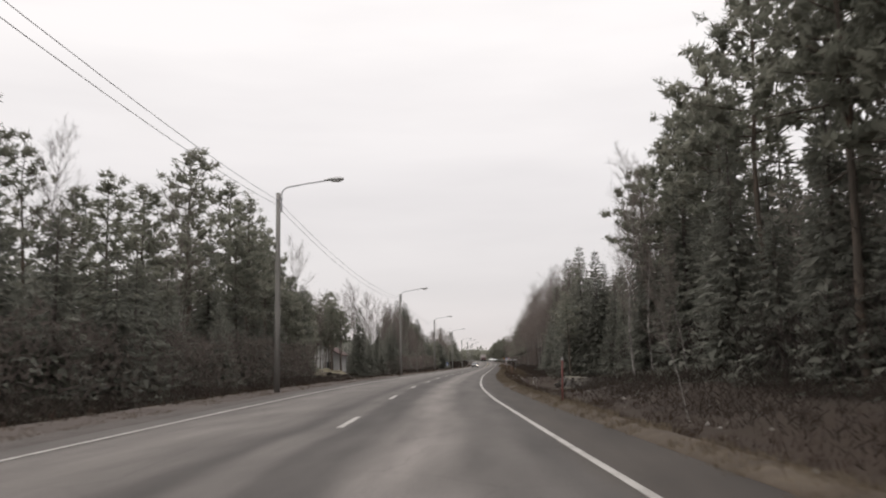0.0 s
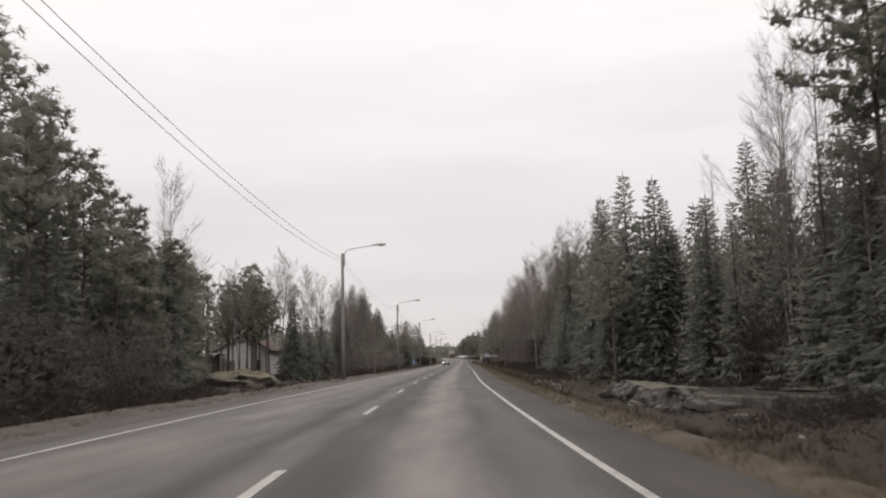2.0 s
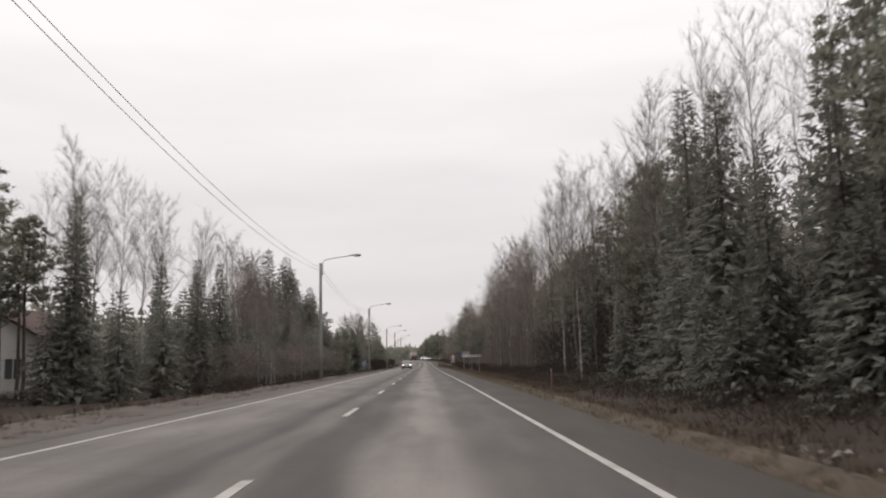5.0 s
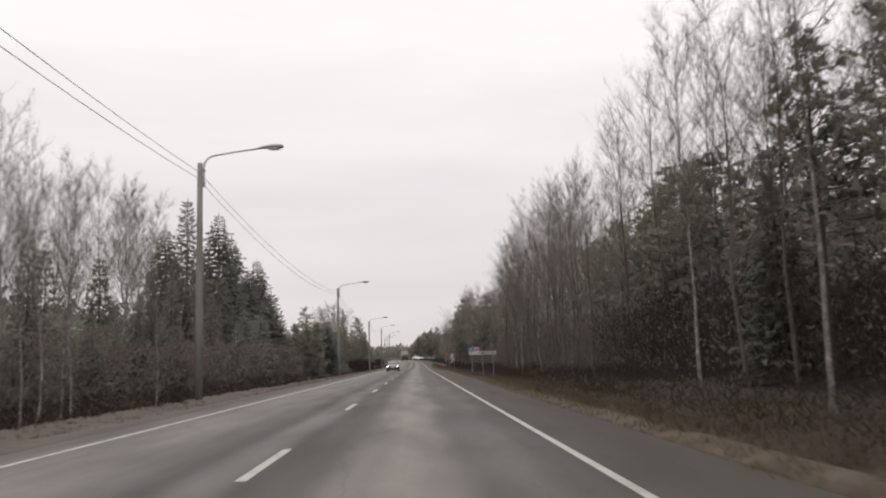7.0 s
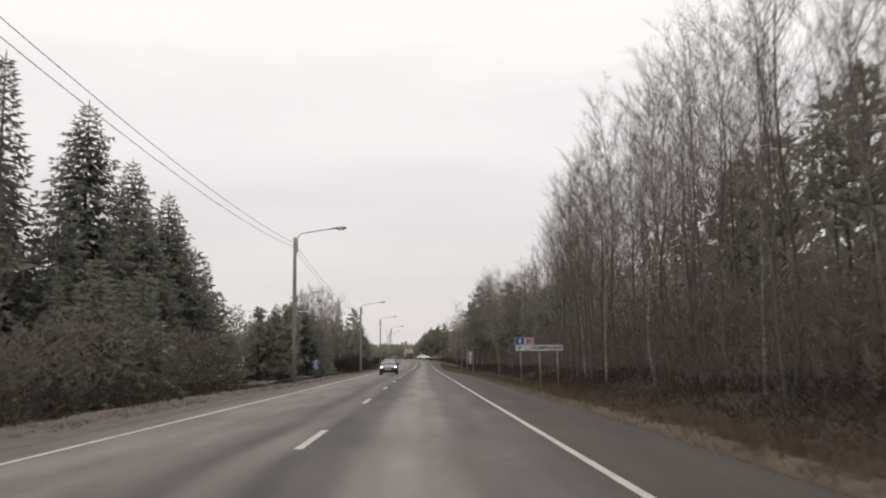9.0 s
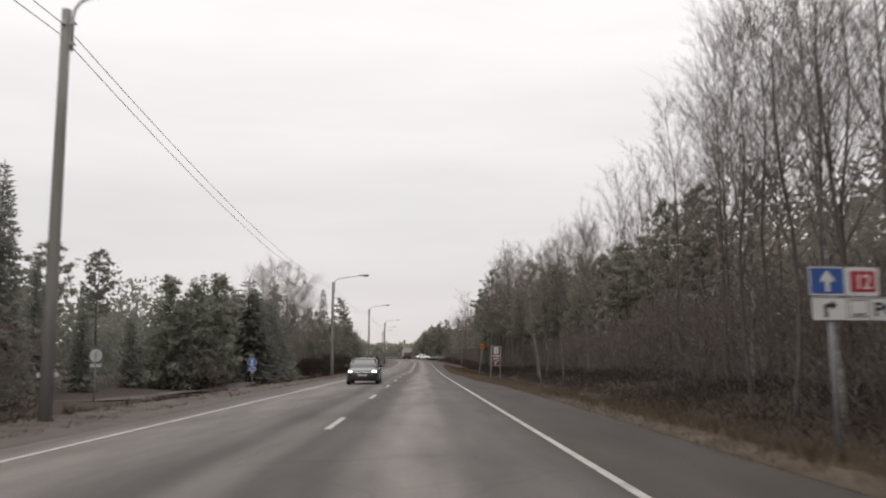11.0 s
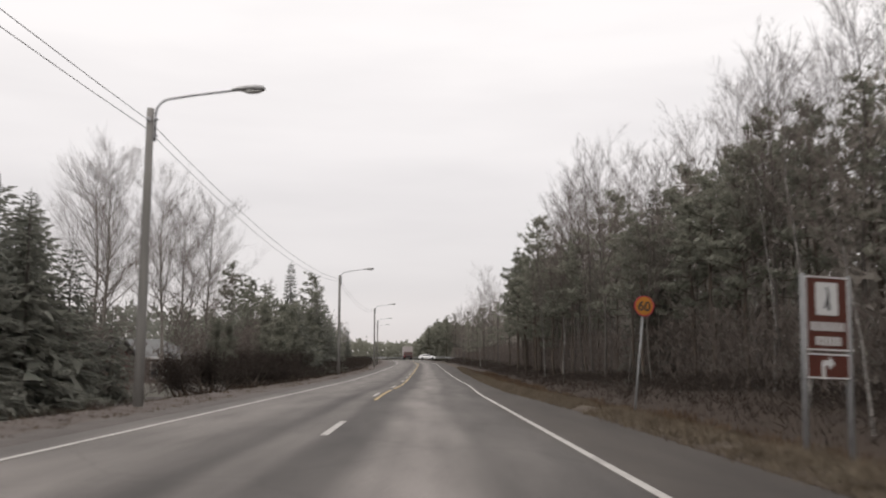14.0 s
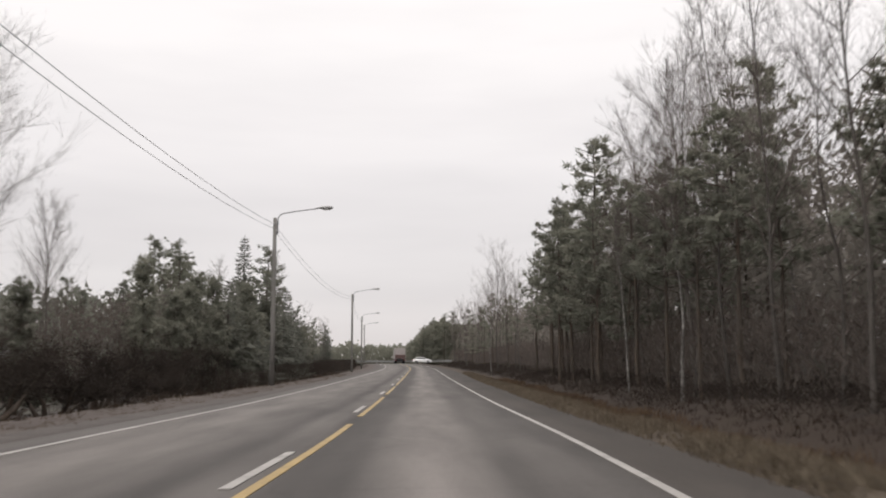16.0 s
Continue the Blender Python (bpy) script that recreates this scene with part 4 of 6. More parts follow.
belt(275, 300, (12.6, 15.6), 3.4, [("pine", .8, 9.4, 10.8), ("birch", .1, 10, 12), ("aspen", .1, 12, 14)], 37)
belt(300, 330, (12.4, 15.4), 3.6, [("pine", .74, 11, 13), ("birch", .12, 11, 14), ("aspen", .14, 12, 14)], 38)
belt(330, 432, (11.5, 15.0), 4.2, [("aspen", .55, 11, 15), ("pinefar", .2, 8, 10.5), ("barefar", .25, 10, 13)], 6)
# left-hand forest
belt(2, 52, (-12.2, -14.2), 3.3, [("lowspruce", .75, 4.5, 7.5), ("sprucefar", .25, 5, 8)], 27)
belt(122, 168, (-12.0,), 4.2, [("lowspruce", 1.0, 3.5, 6.0)], 28)
belt(168, 194, (-12.6,), 3.2, [("lowspruce", 1.0, 5.5, 8.5)], 29)
belt(226, 249, (-13.4, -15.6), 3.0, [("bushypine", .4, 6.0, 8.0), ("lowspruce", .6, 5.5, 8.8)], 30)
belt(290, 345, (-12.2,), 3.6, [("bushypine", .5, 5, 7.5), ("lowspruce", .5, 5, 7.5)], 31)
belt(74, 112, (12.0,), 4.4, [("lowspruce", .7, 3.5, 5.5), ("sprucefar", .3, 5, 7)], 32)
belt(-12, 44, (15.4, 17.8), 3.0, [("lowspruce", .5, 6.0, 9.0), ("spruce", .5, 8, 11)], 33)
belt(4, 66, (-13.4, -17.0), 4.2, [("pine", .7, 9.0, 11.5), ("spruce", .25, 6, 10), ("birch", .05, 9, 12)], 11)
belt(56, 71, (-13.8, -16.4), 3.0, [("bushypine", .65, 6.6, 8.4), ("pine", .35, 7.5, 9)], 25)
belt(58, 80, (-19.5, -22.5), 3.2, [("bushypine", .6, 6.6, 8.4), ("pine", .4, 7.5, 9)], 40)
belt(86, 118, (-19.5, -23.5), 4.2, [("pine", .6, 9, 10.5), ("birch", .4, 10, 12)], 26)
belt(92, 100, (-27,), 5.5, [("pine", .4, 8, 10), ("birch", .4, 9, 11), ("spruce", .2, 7, 9)], 13)
belt(120, 168, (-12.4, -15.5, -19), 3.6, [("birch", .46, 8.5, 11), ("spruce", .54, 5, 8.5)], 14)
belt(225, 249, (-14.6, -18.5), 3.6, [("spruce", .6, 5.0, 7.2), ("pine", .4, 5.5, 7.5)], 16)
belt(205, 226, (-20, -23.5, -27), 3.2, [("birch", .4, 8, 10.5), ("spruce", .35, 6, 9), ("pine", .25, 7, 9)], 41)
belt(286, 312, (-15.5, -19), 3.6, [("pine", .5, 5, 6.6), ("spruce", .5, 4.5, 7)], 18)
belt(312, 345, (-13.8, -17), 4.0, [("pine", .5, 8, 10.5), ("spruce", .5, 7, 9.5)], 19)
belt(352, 432, (-15, -19), 5.0, [("aspen", .35, 8, 11), ("pinefar", .35, 7, 9), ("sprucefar", .3, 6, 8)], 20)

# taller and denser trees at the forest's edge on the right-hand side
for kind, x, y, h in (
    ("spruce", 15.7, 46.8, 12.6), ("spruce", 14.9, 44.4, 11.4), ("pine", 16.4, 48.6, 14.0), ("lowspruce", 13.6, 43.6, 6.6), ("lowspruce", 14.4, 46.2, 7.4), ("lowspruce", 15.0, 48.6, 8.2), ("birch", 12.9, 44.0, 10.4), ("aspen", 13.9, 49.6, 15.2),
    ("aspen", 13.6, 171, 17.0), ("aspen", 13.0, 179, 17.2), ("aspen", 15.0, 188, 17.0), ("aspen", 13.2, 192, 16.8),
    ("pine", 16.0, 158, 10.0), ("pine", 15.0, 161, 10.4), ("pine", 16.2, 165, 10.8), ("pine", 15.4, 169, 10.2), ("pine", 15.6, 173, 10.4), ("pine", 16.6, 177, 10.6),
    ("pine", 15.0, 243.5, 10.4), ("pine", 13.4, 249, 10.6), ("pine", 14.2, 254, 10.6), ("pine", 13.6, 259, 10.8), ("pine", 14.4, 265, 10.8),
    ("aspen", 14.8, 240, 14.8), ("aspen", 15.4, 245, 14.6), ("aspen", 14.6, 250, 14.6), ("aspen", 15.2, 256, 14.6), ("aspen", 14.6, 262, 14.4), ("aspen", 14.8, 268, 15.0),
):
    plant(kind, x, y, h)


def bough_mass(name, label, rows, seed, leaf, per, size, x_depth, lift=0.72, wide=0.5, upright=0.0):
    """Boughs behind the first trees as one mass of overlapping flakes that lie towards the light, with an uneven top; rows: (y, x, height) knots along the road."""
    rng = random.Random(seed)
    v, f = [], []
    for (y0, x0, h0), (y1, x1, h1) in zip(rows, rows[1:]):
        for _ in range(int((y1 - y0) * (h0 + h1) / 2 * per)):
            k = rng.random()
            y, h = y0 + (y1 - y0) * k, h0 + (h1 - h0) * k
            x = centre(y) + (x0 + (x1 - x0) * k) + math.copysign(rng.random() * x_depth, x0)
            top = h * (lift + 0.30 * noise.noise((x * 0.25, y * 0.22, seed)) + 0.16 * noise.noise((x * 0.9, y * 0.9, seed + 3.0)))
            c = Vector((x, y, ground_z(x, y) + top * rng.random() ** 0.85))
            face = Vector((rng.gauss(-math.copysign(0.7, x0), 0.5), rng.gauss(-0.3, 0.5), rng.gauss(0.7, 0.4))).normalized()
            lie = face.cross(Vector((rng.gauss(0, 1), rng.gauss(0, 1), rng.gauss(0, 1)))).normalized()
            lie = (lie + Vector((0, 0, upright))).normalized()
            k = size * rng.uniform(0.55, 1.35)
            blade(v, f, c, lie, face, k, k * wide * rng.uniform(0.6, 1.2))
    return tagged(new(name, mesh_from(name, v, f, leaf)), label, "trees", kind="stuff")


def wood_mass(name, label, rows, seed, leaf, area, size, x_depth, lift=0.72, thin=0.0):
    """The tangle of boughs behind the first trees, as one mass of flakes with an uneven top; rows: (y, x, height) knots along the road."""
    rng = random.Random(seed)
    v, f = [], []
    for (y0, x0, h0), (y1, x1, h1) in zip(rows, rows[1:]):
        n = int((y1 - y0) * (h0 + h1) / 2 * area)
        for _ in range(n):
            k = rng.random()
            y, h = y0 + (y1 - y0) * k, h0 + (h1 - h0) * k
            depth = rng.random() * x_depth
            x = centre(y) + (x0 + (x1 - x0) * k) + math.copysign(depth, x0)
            top = h * (lift + 0.30 * noise.noise((x * 0.25, y * 0.22, seed)) + 0.16 * noise.noise((x * 0.9, y * 0.9, seed + 3.0)))
            z = top * rng.random() ** 0.8
            d = Vector((rng.gauss(0, 1), rng.gauss(0, 1), rng.gauss(0.1, 0.8))).normalized()
            if thin:
                d = (d + Vector((0, 0, 1.1))).normalized()
                blade(v, f, Vector((x, y, ground_z(x, y) + z * 0.8)), d, Vector((rng.gauss(0, 1), rng.gauss(0, 1), 0)), size * rng.uniform(0.6, 1.5), size * thin)
                continue
            blade(v, f, Vector((x, y, ground_z(x, y) + z)), d, Vector((rng.gauss(0, 1), rng.gauss(0, 1), rng.gauss(0, 1))), size * rng.uniform(0.6, 1.3), size * rng.uniform(0.14, 0.30))
    return tagged(new(name, mesh_from(name, v, f, leaf)), label, "trees", kind="stuff")


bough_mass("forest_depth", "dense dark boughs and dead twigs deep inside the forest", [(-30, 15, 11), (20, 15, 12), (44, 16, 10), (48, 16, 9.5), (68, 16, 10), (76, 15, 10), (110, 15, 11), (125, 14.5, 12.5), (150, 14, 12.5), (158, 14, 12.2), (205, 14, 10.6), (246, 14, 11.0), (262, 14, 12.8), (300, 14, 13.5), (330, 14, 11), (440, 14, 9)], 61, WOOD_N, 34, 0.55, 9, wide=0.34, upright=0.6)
bough_mass("forest_understorey", "tangle of dead twigs with forest shade painted into its colour", [(-30, 13.0, 3.4), (42, 13.2, 3.6), (47, 14.6, 3.4), (70, 14.6, 3.6), (75, 13.2, 4.0), (138, 13.0, 4.4), (150, 11.8, 4.4)], 67, SHADE_N, 85, 0.46, 4, 0.85, wide=0.15, upright=1.3)
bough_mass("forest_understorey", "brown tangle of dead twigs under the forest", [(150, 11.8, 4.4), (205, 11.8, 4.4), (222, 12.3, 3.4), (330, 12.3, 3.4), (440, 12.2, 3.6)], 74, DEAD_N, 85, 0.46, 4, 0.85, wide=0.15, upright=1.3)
bough_mass("forest_depth", "dense dark conifer boughs behind the roadside trees", [(-5, -17, 9), (66, -17, 9.5), (82, -26, 6), (100, -36, 5), (122, -34, 4.5), (126, -18, 6), (165, -18, 7), (200, -18, 8), (206, -24, 7)], 62, SPRUCE_N, 22, 0.6, 8, wide=0.42)
bough_mass("forest_depth", "dense dark conifer boughs behind the roadside trees", [(206, -24, 7), (222, -24, 6), (228, -15.5, 9.5), (244, -15.5, 9.5), (249, -16.5, 7.5), (256, -25, 5), (282, -30, 5), (290, -18, 6), (345, -17, 9), (440, -17, 7)], 63, SPRUCE_N, 22, 0.6, 8, wide=0.42)
bough_mass("forest_understorey", "dark lower boughs down to the road verge", [(-5, -10, 3.6), (56, -10, 3.8), (64, -13, 2.0)], 68, DEAD_N, 75, 0.42, 4, 0.85, wide=0.22, upright=0.9)
bough_mass("forest_understorey", "dark lower boughs down to the road verge", [(116, -12, 2.0), (122, -10, 3.4), (190, -10, 4.0), (196, -11, 3.0)], 69, DEAD_N, 75, 0.42, 4, 0.85, wide=0.22, upright=0.9)
bough_mass("forest_understorey", "dark lower boughs down to the footpath", [(226, -12.5, 3.4), (256, -12.5, 3.8), (259, -14, 1.6)], 70, DEAD_N, 75, 0.42, 4, 0.85, wide=0.22, upright=0.9)
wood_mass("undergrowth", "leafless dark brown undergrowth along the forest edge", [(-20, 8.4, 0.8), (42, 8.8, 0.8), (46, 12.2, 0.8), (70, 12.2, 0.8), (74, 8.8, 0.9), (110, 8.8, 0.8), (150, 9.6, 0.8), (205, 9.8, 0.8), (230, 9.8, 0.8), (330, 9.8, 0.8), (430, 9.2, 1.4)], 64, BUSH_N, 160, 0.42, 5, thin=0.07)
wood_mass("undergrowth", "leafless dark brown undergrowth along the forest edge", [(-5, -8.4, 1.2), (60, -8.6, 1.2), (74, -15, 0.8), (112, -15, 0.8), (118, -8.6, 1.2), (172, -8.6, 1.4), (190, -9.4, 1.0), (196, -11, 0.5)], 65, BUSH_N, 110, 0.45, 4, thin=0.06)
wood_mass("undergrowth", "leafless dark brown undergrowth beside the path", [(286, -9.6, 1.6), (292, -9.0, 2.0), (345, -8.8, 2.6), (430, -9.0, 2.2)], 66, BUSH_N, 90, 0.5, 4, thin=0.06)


bough_mass("garden_shrubs", "dark leafless shrubs in front of the houses", [(246, -13.0, 3.0), (249, -13.0, 4.3), (258.5, -12.8, 4.4), (260.5, -12.6, 2.3), (267, -12.6, 2.2), (270, -12.6, 4.4), (288, -12.6, 4.8), (294, -12.6, 6.6), (310, -12.8, 7.6), (316, -13.0, 5.5)], 73, DEAD_N, 60, 0.42, 2.8, 0.85, wide=0.16, upright=0.9)


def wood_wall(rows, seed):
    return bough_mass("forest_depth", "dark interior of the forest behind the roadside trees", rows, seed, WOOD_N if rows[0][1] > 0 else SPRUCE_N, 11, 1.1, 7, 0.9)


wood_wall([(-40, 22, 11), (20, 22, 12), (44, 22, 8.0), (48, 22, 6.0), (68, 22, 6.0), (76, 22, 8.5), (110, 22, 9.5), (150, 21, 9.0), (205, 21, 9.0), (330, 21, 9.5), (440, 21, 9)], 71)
wood_wall([(-20, -26, 8.5), (70, -26, 9), (88, -34, 6), (112, -40, 5), (130, -27, 6), (200, -27, 8), (222, -32, 7), (256, -27, 7), (284, -36, 6), (345, -26, 8.5), (440, -26, 8)], 72)


def far_wood(name, label, spans, seed):
    """Distant wood as one mass of flakes with an uneven top; spans: x0, x1, y, height."""
    rng = random.Random(seed)
    v, f = [], []
    for x0, x1, y0, h, n in spans:
        for _ in range(n):
            x = rng.uniform(x0, x1)
            top = h * (0.72 + 0.28 * noise.noise((x * 0.11, y0 * 0.1, 5.0)) + 0.14 * noise.noise((x * 0.6, y0, 9.0)))
            top *= min(1.0, 0.15 + (x - x0) / 9)
            z = top * rng.random() ** 1.3
            blade(v, f, Vector((x, y0 + rng.uniform(-6, 6), z + 1.2)), Vector((rng.gauss(0, 0.7), rng.gauss(0, 0.5), 1)).normalized(), Vector((0, 1, 0.1)), rng.uniform(1.0, 2.2), rng.uniform(0.9, 1.8))
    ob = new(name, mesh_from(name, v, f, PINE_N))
    return tagged(ob, label, "trees", kind="stuff")


far_wood("distant_wood", "dark pine wood on the far side of the junction", [(-6, 42, 492, 15, 8000), (30, 90, 470, 14, 4600)], 40)
far_wood("horizon_wood", "low dark line of woods on the horizon", [(-260, -3, 640, 13, 15000), (-500, 0, 820, 20, 4000), (30, 400, 560, 18, 5200), (-120, -30, 540, 9, 3800)], 41)
for x, y, h in ((-2, 488, 7.0), (1, 486, 11), (3.5, 488, 13), (7, 485, 14), (10, 486, 14.5), (14, 484, 15), (18, 486, 16), (22, 482, 14), (26, 484, 16), (30, 480, 15)):
    plant("pinefar", x, y, h).location.z = ROAD_TOP - 0.3


# ---- street lamps and cables ----
def street_lamp(m):
    lamp = thing("street_lamp", "tall weathered wooden street lamp pole with a grey steel arm", "street lamp", m, "street lamps along the road")
    part("pole", put_tube(bmesh.new(), [(0, 0, -0.6), (0, 0, 3), (0, 0, 6), (0, 0, 8.6)], [0.135, 0.122, 0.108, 0.095], 12), POLE_WOOD, lamp, "grey weathered wooden pole", True)
    pts = [(0.14, 0, 7.7), (0.14, 0, 8.45)] + [(0.14 + 0.42 * (1 - math.cos(a)), 0, 8.45 + 0.42 * math.sin(a)) for a in (0.4, 0.8, 1.15, 1.42)] + [(1.2, 0, 8.98), (2.3, 0, 9.12)]
    part("arm", put_tube(bmesh.new(), pts, 0.032, 8), STEEL, lamp, "curved steel arm", True)
    for z in (7.85, 8.3):
        part("bracket", put_box(bmesh.new(), (0.30, 0.07, 0.05), (0.06, 0, z), 0.008), STEEL, lamp)
    head = bmesh.new()
    put_tube(head, [(2.15, 0, 9.11), (2.3, 0, 9.13), (2.5, 0, 9.15), (2.8, 0, 9.16), (3.0, 0, 9.16), (3.06, 0, 9.155)], [0.05, 0.085, 0.13, 0.15, 0.12, 0.03], 12)
    for v in head.verts:
        v.co.z = 9.14 + (v.co.z - 9.14) * (0.75 if v.co.z > 9.14 else 0.45)
    h = part("lamp_head", head, LAMP_GREY, lamp, "grey elongated lamp head", True)
    cov = bmesh.new()
    put_tube(cov, [(2.48, 0, 9.075), (2.6, 0, 9.07), (2.85, 0, 9.07), (2.96, 0, 9.085)], [0.05, 0.10, 0.10, 0.04], 12)
    for v in cov.verts:
        v.co.z = 9.085 + (v.co.z - 9.085) * 0.5
    part("lamp_cover", cov, LAMP_GLASS, h, "pale translucent lamp cover", True)
    bm = put_box(bmesh.new(), (0.10, 0.06, 0.10), (0, -0.12, 8.28), 0.01)
    part("cable_clamp", bm, STEEL, lamp)
    return lamp


POLES = [(-4.1, -29.0, 0.2), (-6.72, 24.4, 0.45), (-7.2, 78.2, 0.1), (-7.46, 131.6, -0.05), (-7.23, 184.0, -0.1), (-7.24, 238.6, -0.72), (-7.44, 291.8, 0.3), (-7.25, 341.6, 0.6), (-9.6, 392.0, 1.2), (-12.0, 436.0, 1.9)]
first_lamp = street_lamp(pose(*POLES[1]))
for spot in POLES[:1] + POLES[2:]:
    copy_thing(first_lamp, pose(*spot))


def cable(a, b, sag, r=0.0105):
    bm = bmesh.new()
    a, b = Vector(a), Vector(b)
    pts = [a.lerp(b, k / 14) - Vector((0, 0, sag * 4 * (k / 14) * (1 - k / 14))) for k in range(15)]
    put_tube(bm, pts, r, 5)
    ob = part("overhead_cable", bm, CABLE, None, "", True)
    return tagged(ob, "thin grey overhead cable between lamp poles", "cable", "overhead cables")


for (x0, y0, za), (x1, y1, zb) in zip(POLES, POLES[1:]):
    cable((x0 - 0.05, y0, za + 8.28), (x1 - 0.05, y1, zb + 8.28), 0.85)
    cable((x0 - 0.12, y0, za + 8.07), (x1 - 0.12, y1, zb + 8.07), 0.95)


# ---- road signs ----

def post(parent, x, y, z0, z1, r=0.032):
    return part("post", put_tube(bmesh.new(), [(x, y, z0), (x, y, (z0 + z1) / 2), (x, y, z1)], r, 10), POST_STEEL, parent, "galvanised steel post", True)


def plate(name, outline, y, depth, mat, parent, label=""):
    return part(name, put_prism(bmesh.new(), outline, depth, Matrix.Translation((0, y, 0))), mat, parent, label)


def bent_arrow(name, x, z, s, y, mat, parent):
    """A turn arrow: a stem that bends to the right."""
    pts = [(-0.42, -0.5), (-0.18, -0.5), (-0.18, 0.12), (0.12, 0.12), (0.12, -0.08), (0.5, 0.24), (0.12, 0.56), (0.12, 0.36), (-0.28, 0.36), (-0.42, 0.22)]
    return plate(name, [(x + a * s, z + b * s) for a, b in pts], y, 0.004, mat, parent)


def direction_sign():
    s = thing("direction_sign", "white direction sign on three steel posts with route plates", "road sign", pose(4.93, 176.9, 0.23, 0, 0, 12))
    s.scale = (0.82, 0.82, 0.85)
    for x, z0 in ((0.32, -0.6), (1.55, -1.2), (2.72, -1.2)):
        post(s, x, 0.05, z0, 1.97, 0.04)
    main = plate("main_plate", rect_outline(0.0, 1.58, 3.06, 1.93, 0.03), 0, 0.02, SIGN_WHITE, s, "white direction plate with black writing")
    b = bmesh.new()
    for z in (1.588, 1.914):
        put_box(b, (2.98, 0.004, 0.010), (1.53, -0.002, z))
    part("border", b, SIGN_BLACK, main)
    for x in (0.58, 1.0):
        part("divider", put_box(bmesh.new(), (0.012, 0.004, 0.33), (x, -0.002, 1.755)), SIGN_BLACK, main)
    bent_arrow("arrow", 0.29, 1.745, 0.24, -0.004, SIGN_BLACK, main)
    f = bmesh.new()
    for sx, sz, x, z in ((0.30, 0.012, 0.79, 1.64), (0.30, 0.012, 0.79, 1.88), (0.012, 0.25, 0.645, 1.76), (0.012, 0.25, 0.935, 1.76)):
        put_box(f, (sx, 0.004, sz), (x, -0.002, z))
    part("symbol_frame", f, SIGN_BLACK, main)
    for x in (0.72, 0.79, 0.86):
        part("symbol_bar", put_box(bmesh.new(), (0.05, 0.004, 0.035), (x, -0.002, 1.675)), SIGN_BLACK, main)
    lettering("lettering", "POMPPUNEN", 0.20, SIGN_BLACK, main, 2.02, -0.003, 1.658, 1.90, 0.007)
    blue = plate("route_plate", rect_outline(-0.04, 1.945, 0.58, 2.36, 0.03), 0, 0.02, SIGN_BLUE, s, "blue plate with white arrow ahead")
    for sx, sz, x, z in ((0.60, 0.02, 0.27, 1.957), (0.60, 0.02, 0.27, 2.348), (0.02, 0.39, -0.028, 2.152), (0.02, 0.39, 0.568, 2.152)):
        part("border", put_box(bmesh.new(), (sx, 0.004, sz), (x, -0.002, z)), SIGN_WHITE, blue)
    plate("arrow", [(0.235, 2.0), (0.305, 2.0), (0.305, 2.16), (0.38, 2.13), (0.38, 2.19), (0.27, 2.31), (0.16, 2.19), (0.16, 2.13), (0.235, 2.16)], -0.004, 0.004, SIGN_WHITE, blue)
    red = plate("route_plate", rect_outline(0.60, 1.945, 1.17, 2.36, 0.03), 0, 0.02, SIGN_WHITE, s, "red route number plate with white rim")
    inner = plate("route_field", rect_outline(0.665, 2.0, 1.105, 2.305, 0.02), -0.004, 0.004, SIGN_RED, red)
    lettering("route_number", "12", 0.21, SIGN_WHITE, red, 0.885, -0.007, 2.05)
    return s


def brown_sign():
    s = thing("tourist_sign", "brown tourist sign with white pictogram on two steel posts", "road sign", pose(5.13, 227.5, 0.227, 0, 2.3, 12))
    s.scale = (0.64, 1, 0.884)
    for x, z0 in ((-0.02, -1.1), (1.06, -1.4)):
        post(s, x, 0.03, z0, 2.28, 0.05)
    board = plate("board", rect_outline(0, 1.12, 1.04, 2.26, 0.03), 0, 0.022, SIGN_BROWN, s, "brown sign board")
    low = plate("arrow_board", rect_outline(0, 0.70, 1.04, 1.09, 0.03), 0, 0.022, SIGN_BROWN, s, "brown board with white turn arrow")
    for ob, z0, z1 in ((board, 1.12, 2.26), (low, 0.70, 1.09)):
        r = bmesh.new()
        for sx, sz, x, z in ((1.0, 0.025, 0.52, z0 + 0.02), (1.0, 0.025, 0.52, z1 - 0.02), (0.025, z1 - z0 - 0.05, 0.02, (z0 + z1) / 2), (0.025, z1 - z0 - 0.05, 1.02, (z0 + z1) / 2)):
            put_box(r, (sx, 0.005, sz), (x, -0.002, z))
        part("rim", r, SIGN_WHITE, ob)
    pic = plate("pictogram_field", rect_outline(0.25, 1.66, 0.78, 2.16, 0.02), -0.004, 0.004, SIGN_WHITE, board, "white square pictogram field")
    plate("pictogram", [(0.50, 2.09), (0.545, 2.10), (0.55, 2.04), (0.58, 1.97), (0.56, 1.89), (0.60, 1.80), (0.585, 1.73), (0.545, 1.73), (0.52, 1.84), (0.47, 1.76), (0.44, 1.77), (0.50, 1.88), (0.53, 1.96)], -0.009, 0.004, SIGN_BLACK, pic)
    for x0, x1, z in ((0.10, 0.94, 1.49), (0.22, 0.84, 1.27)):
        n = int((x1 - x0) / 0.085)
        for i in range(n):
            part("letter_bar", put_box(bmesh.new(), (0.06, 0.004, 0.135), (x0 + (i + 0.5) * (x1 - x0) / n, -0.003, z), 0.0), SIGN_WHITE, board)
    bent_arrow("arrow", 0.50, 0.865, 0.33, -0.004, SIGN_WHITE, low)
    return s


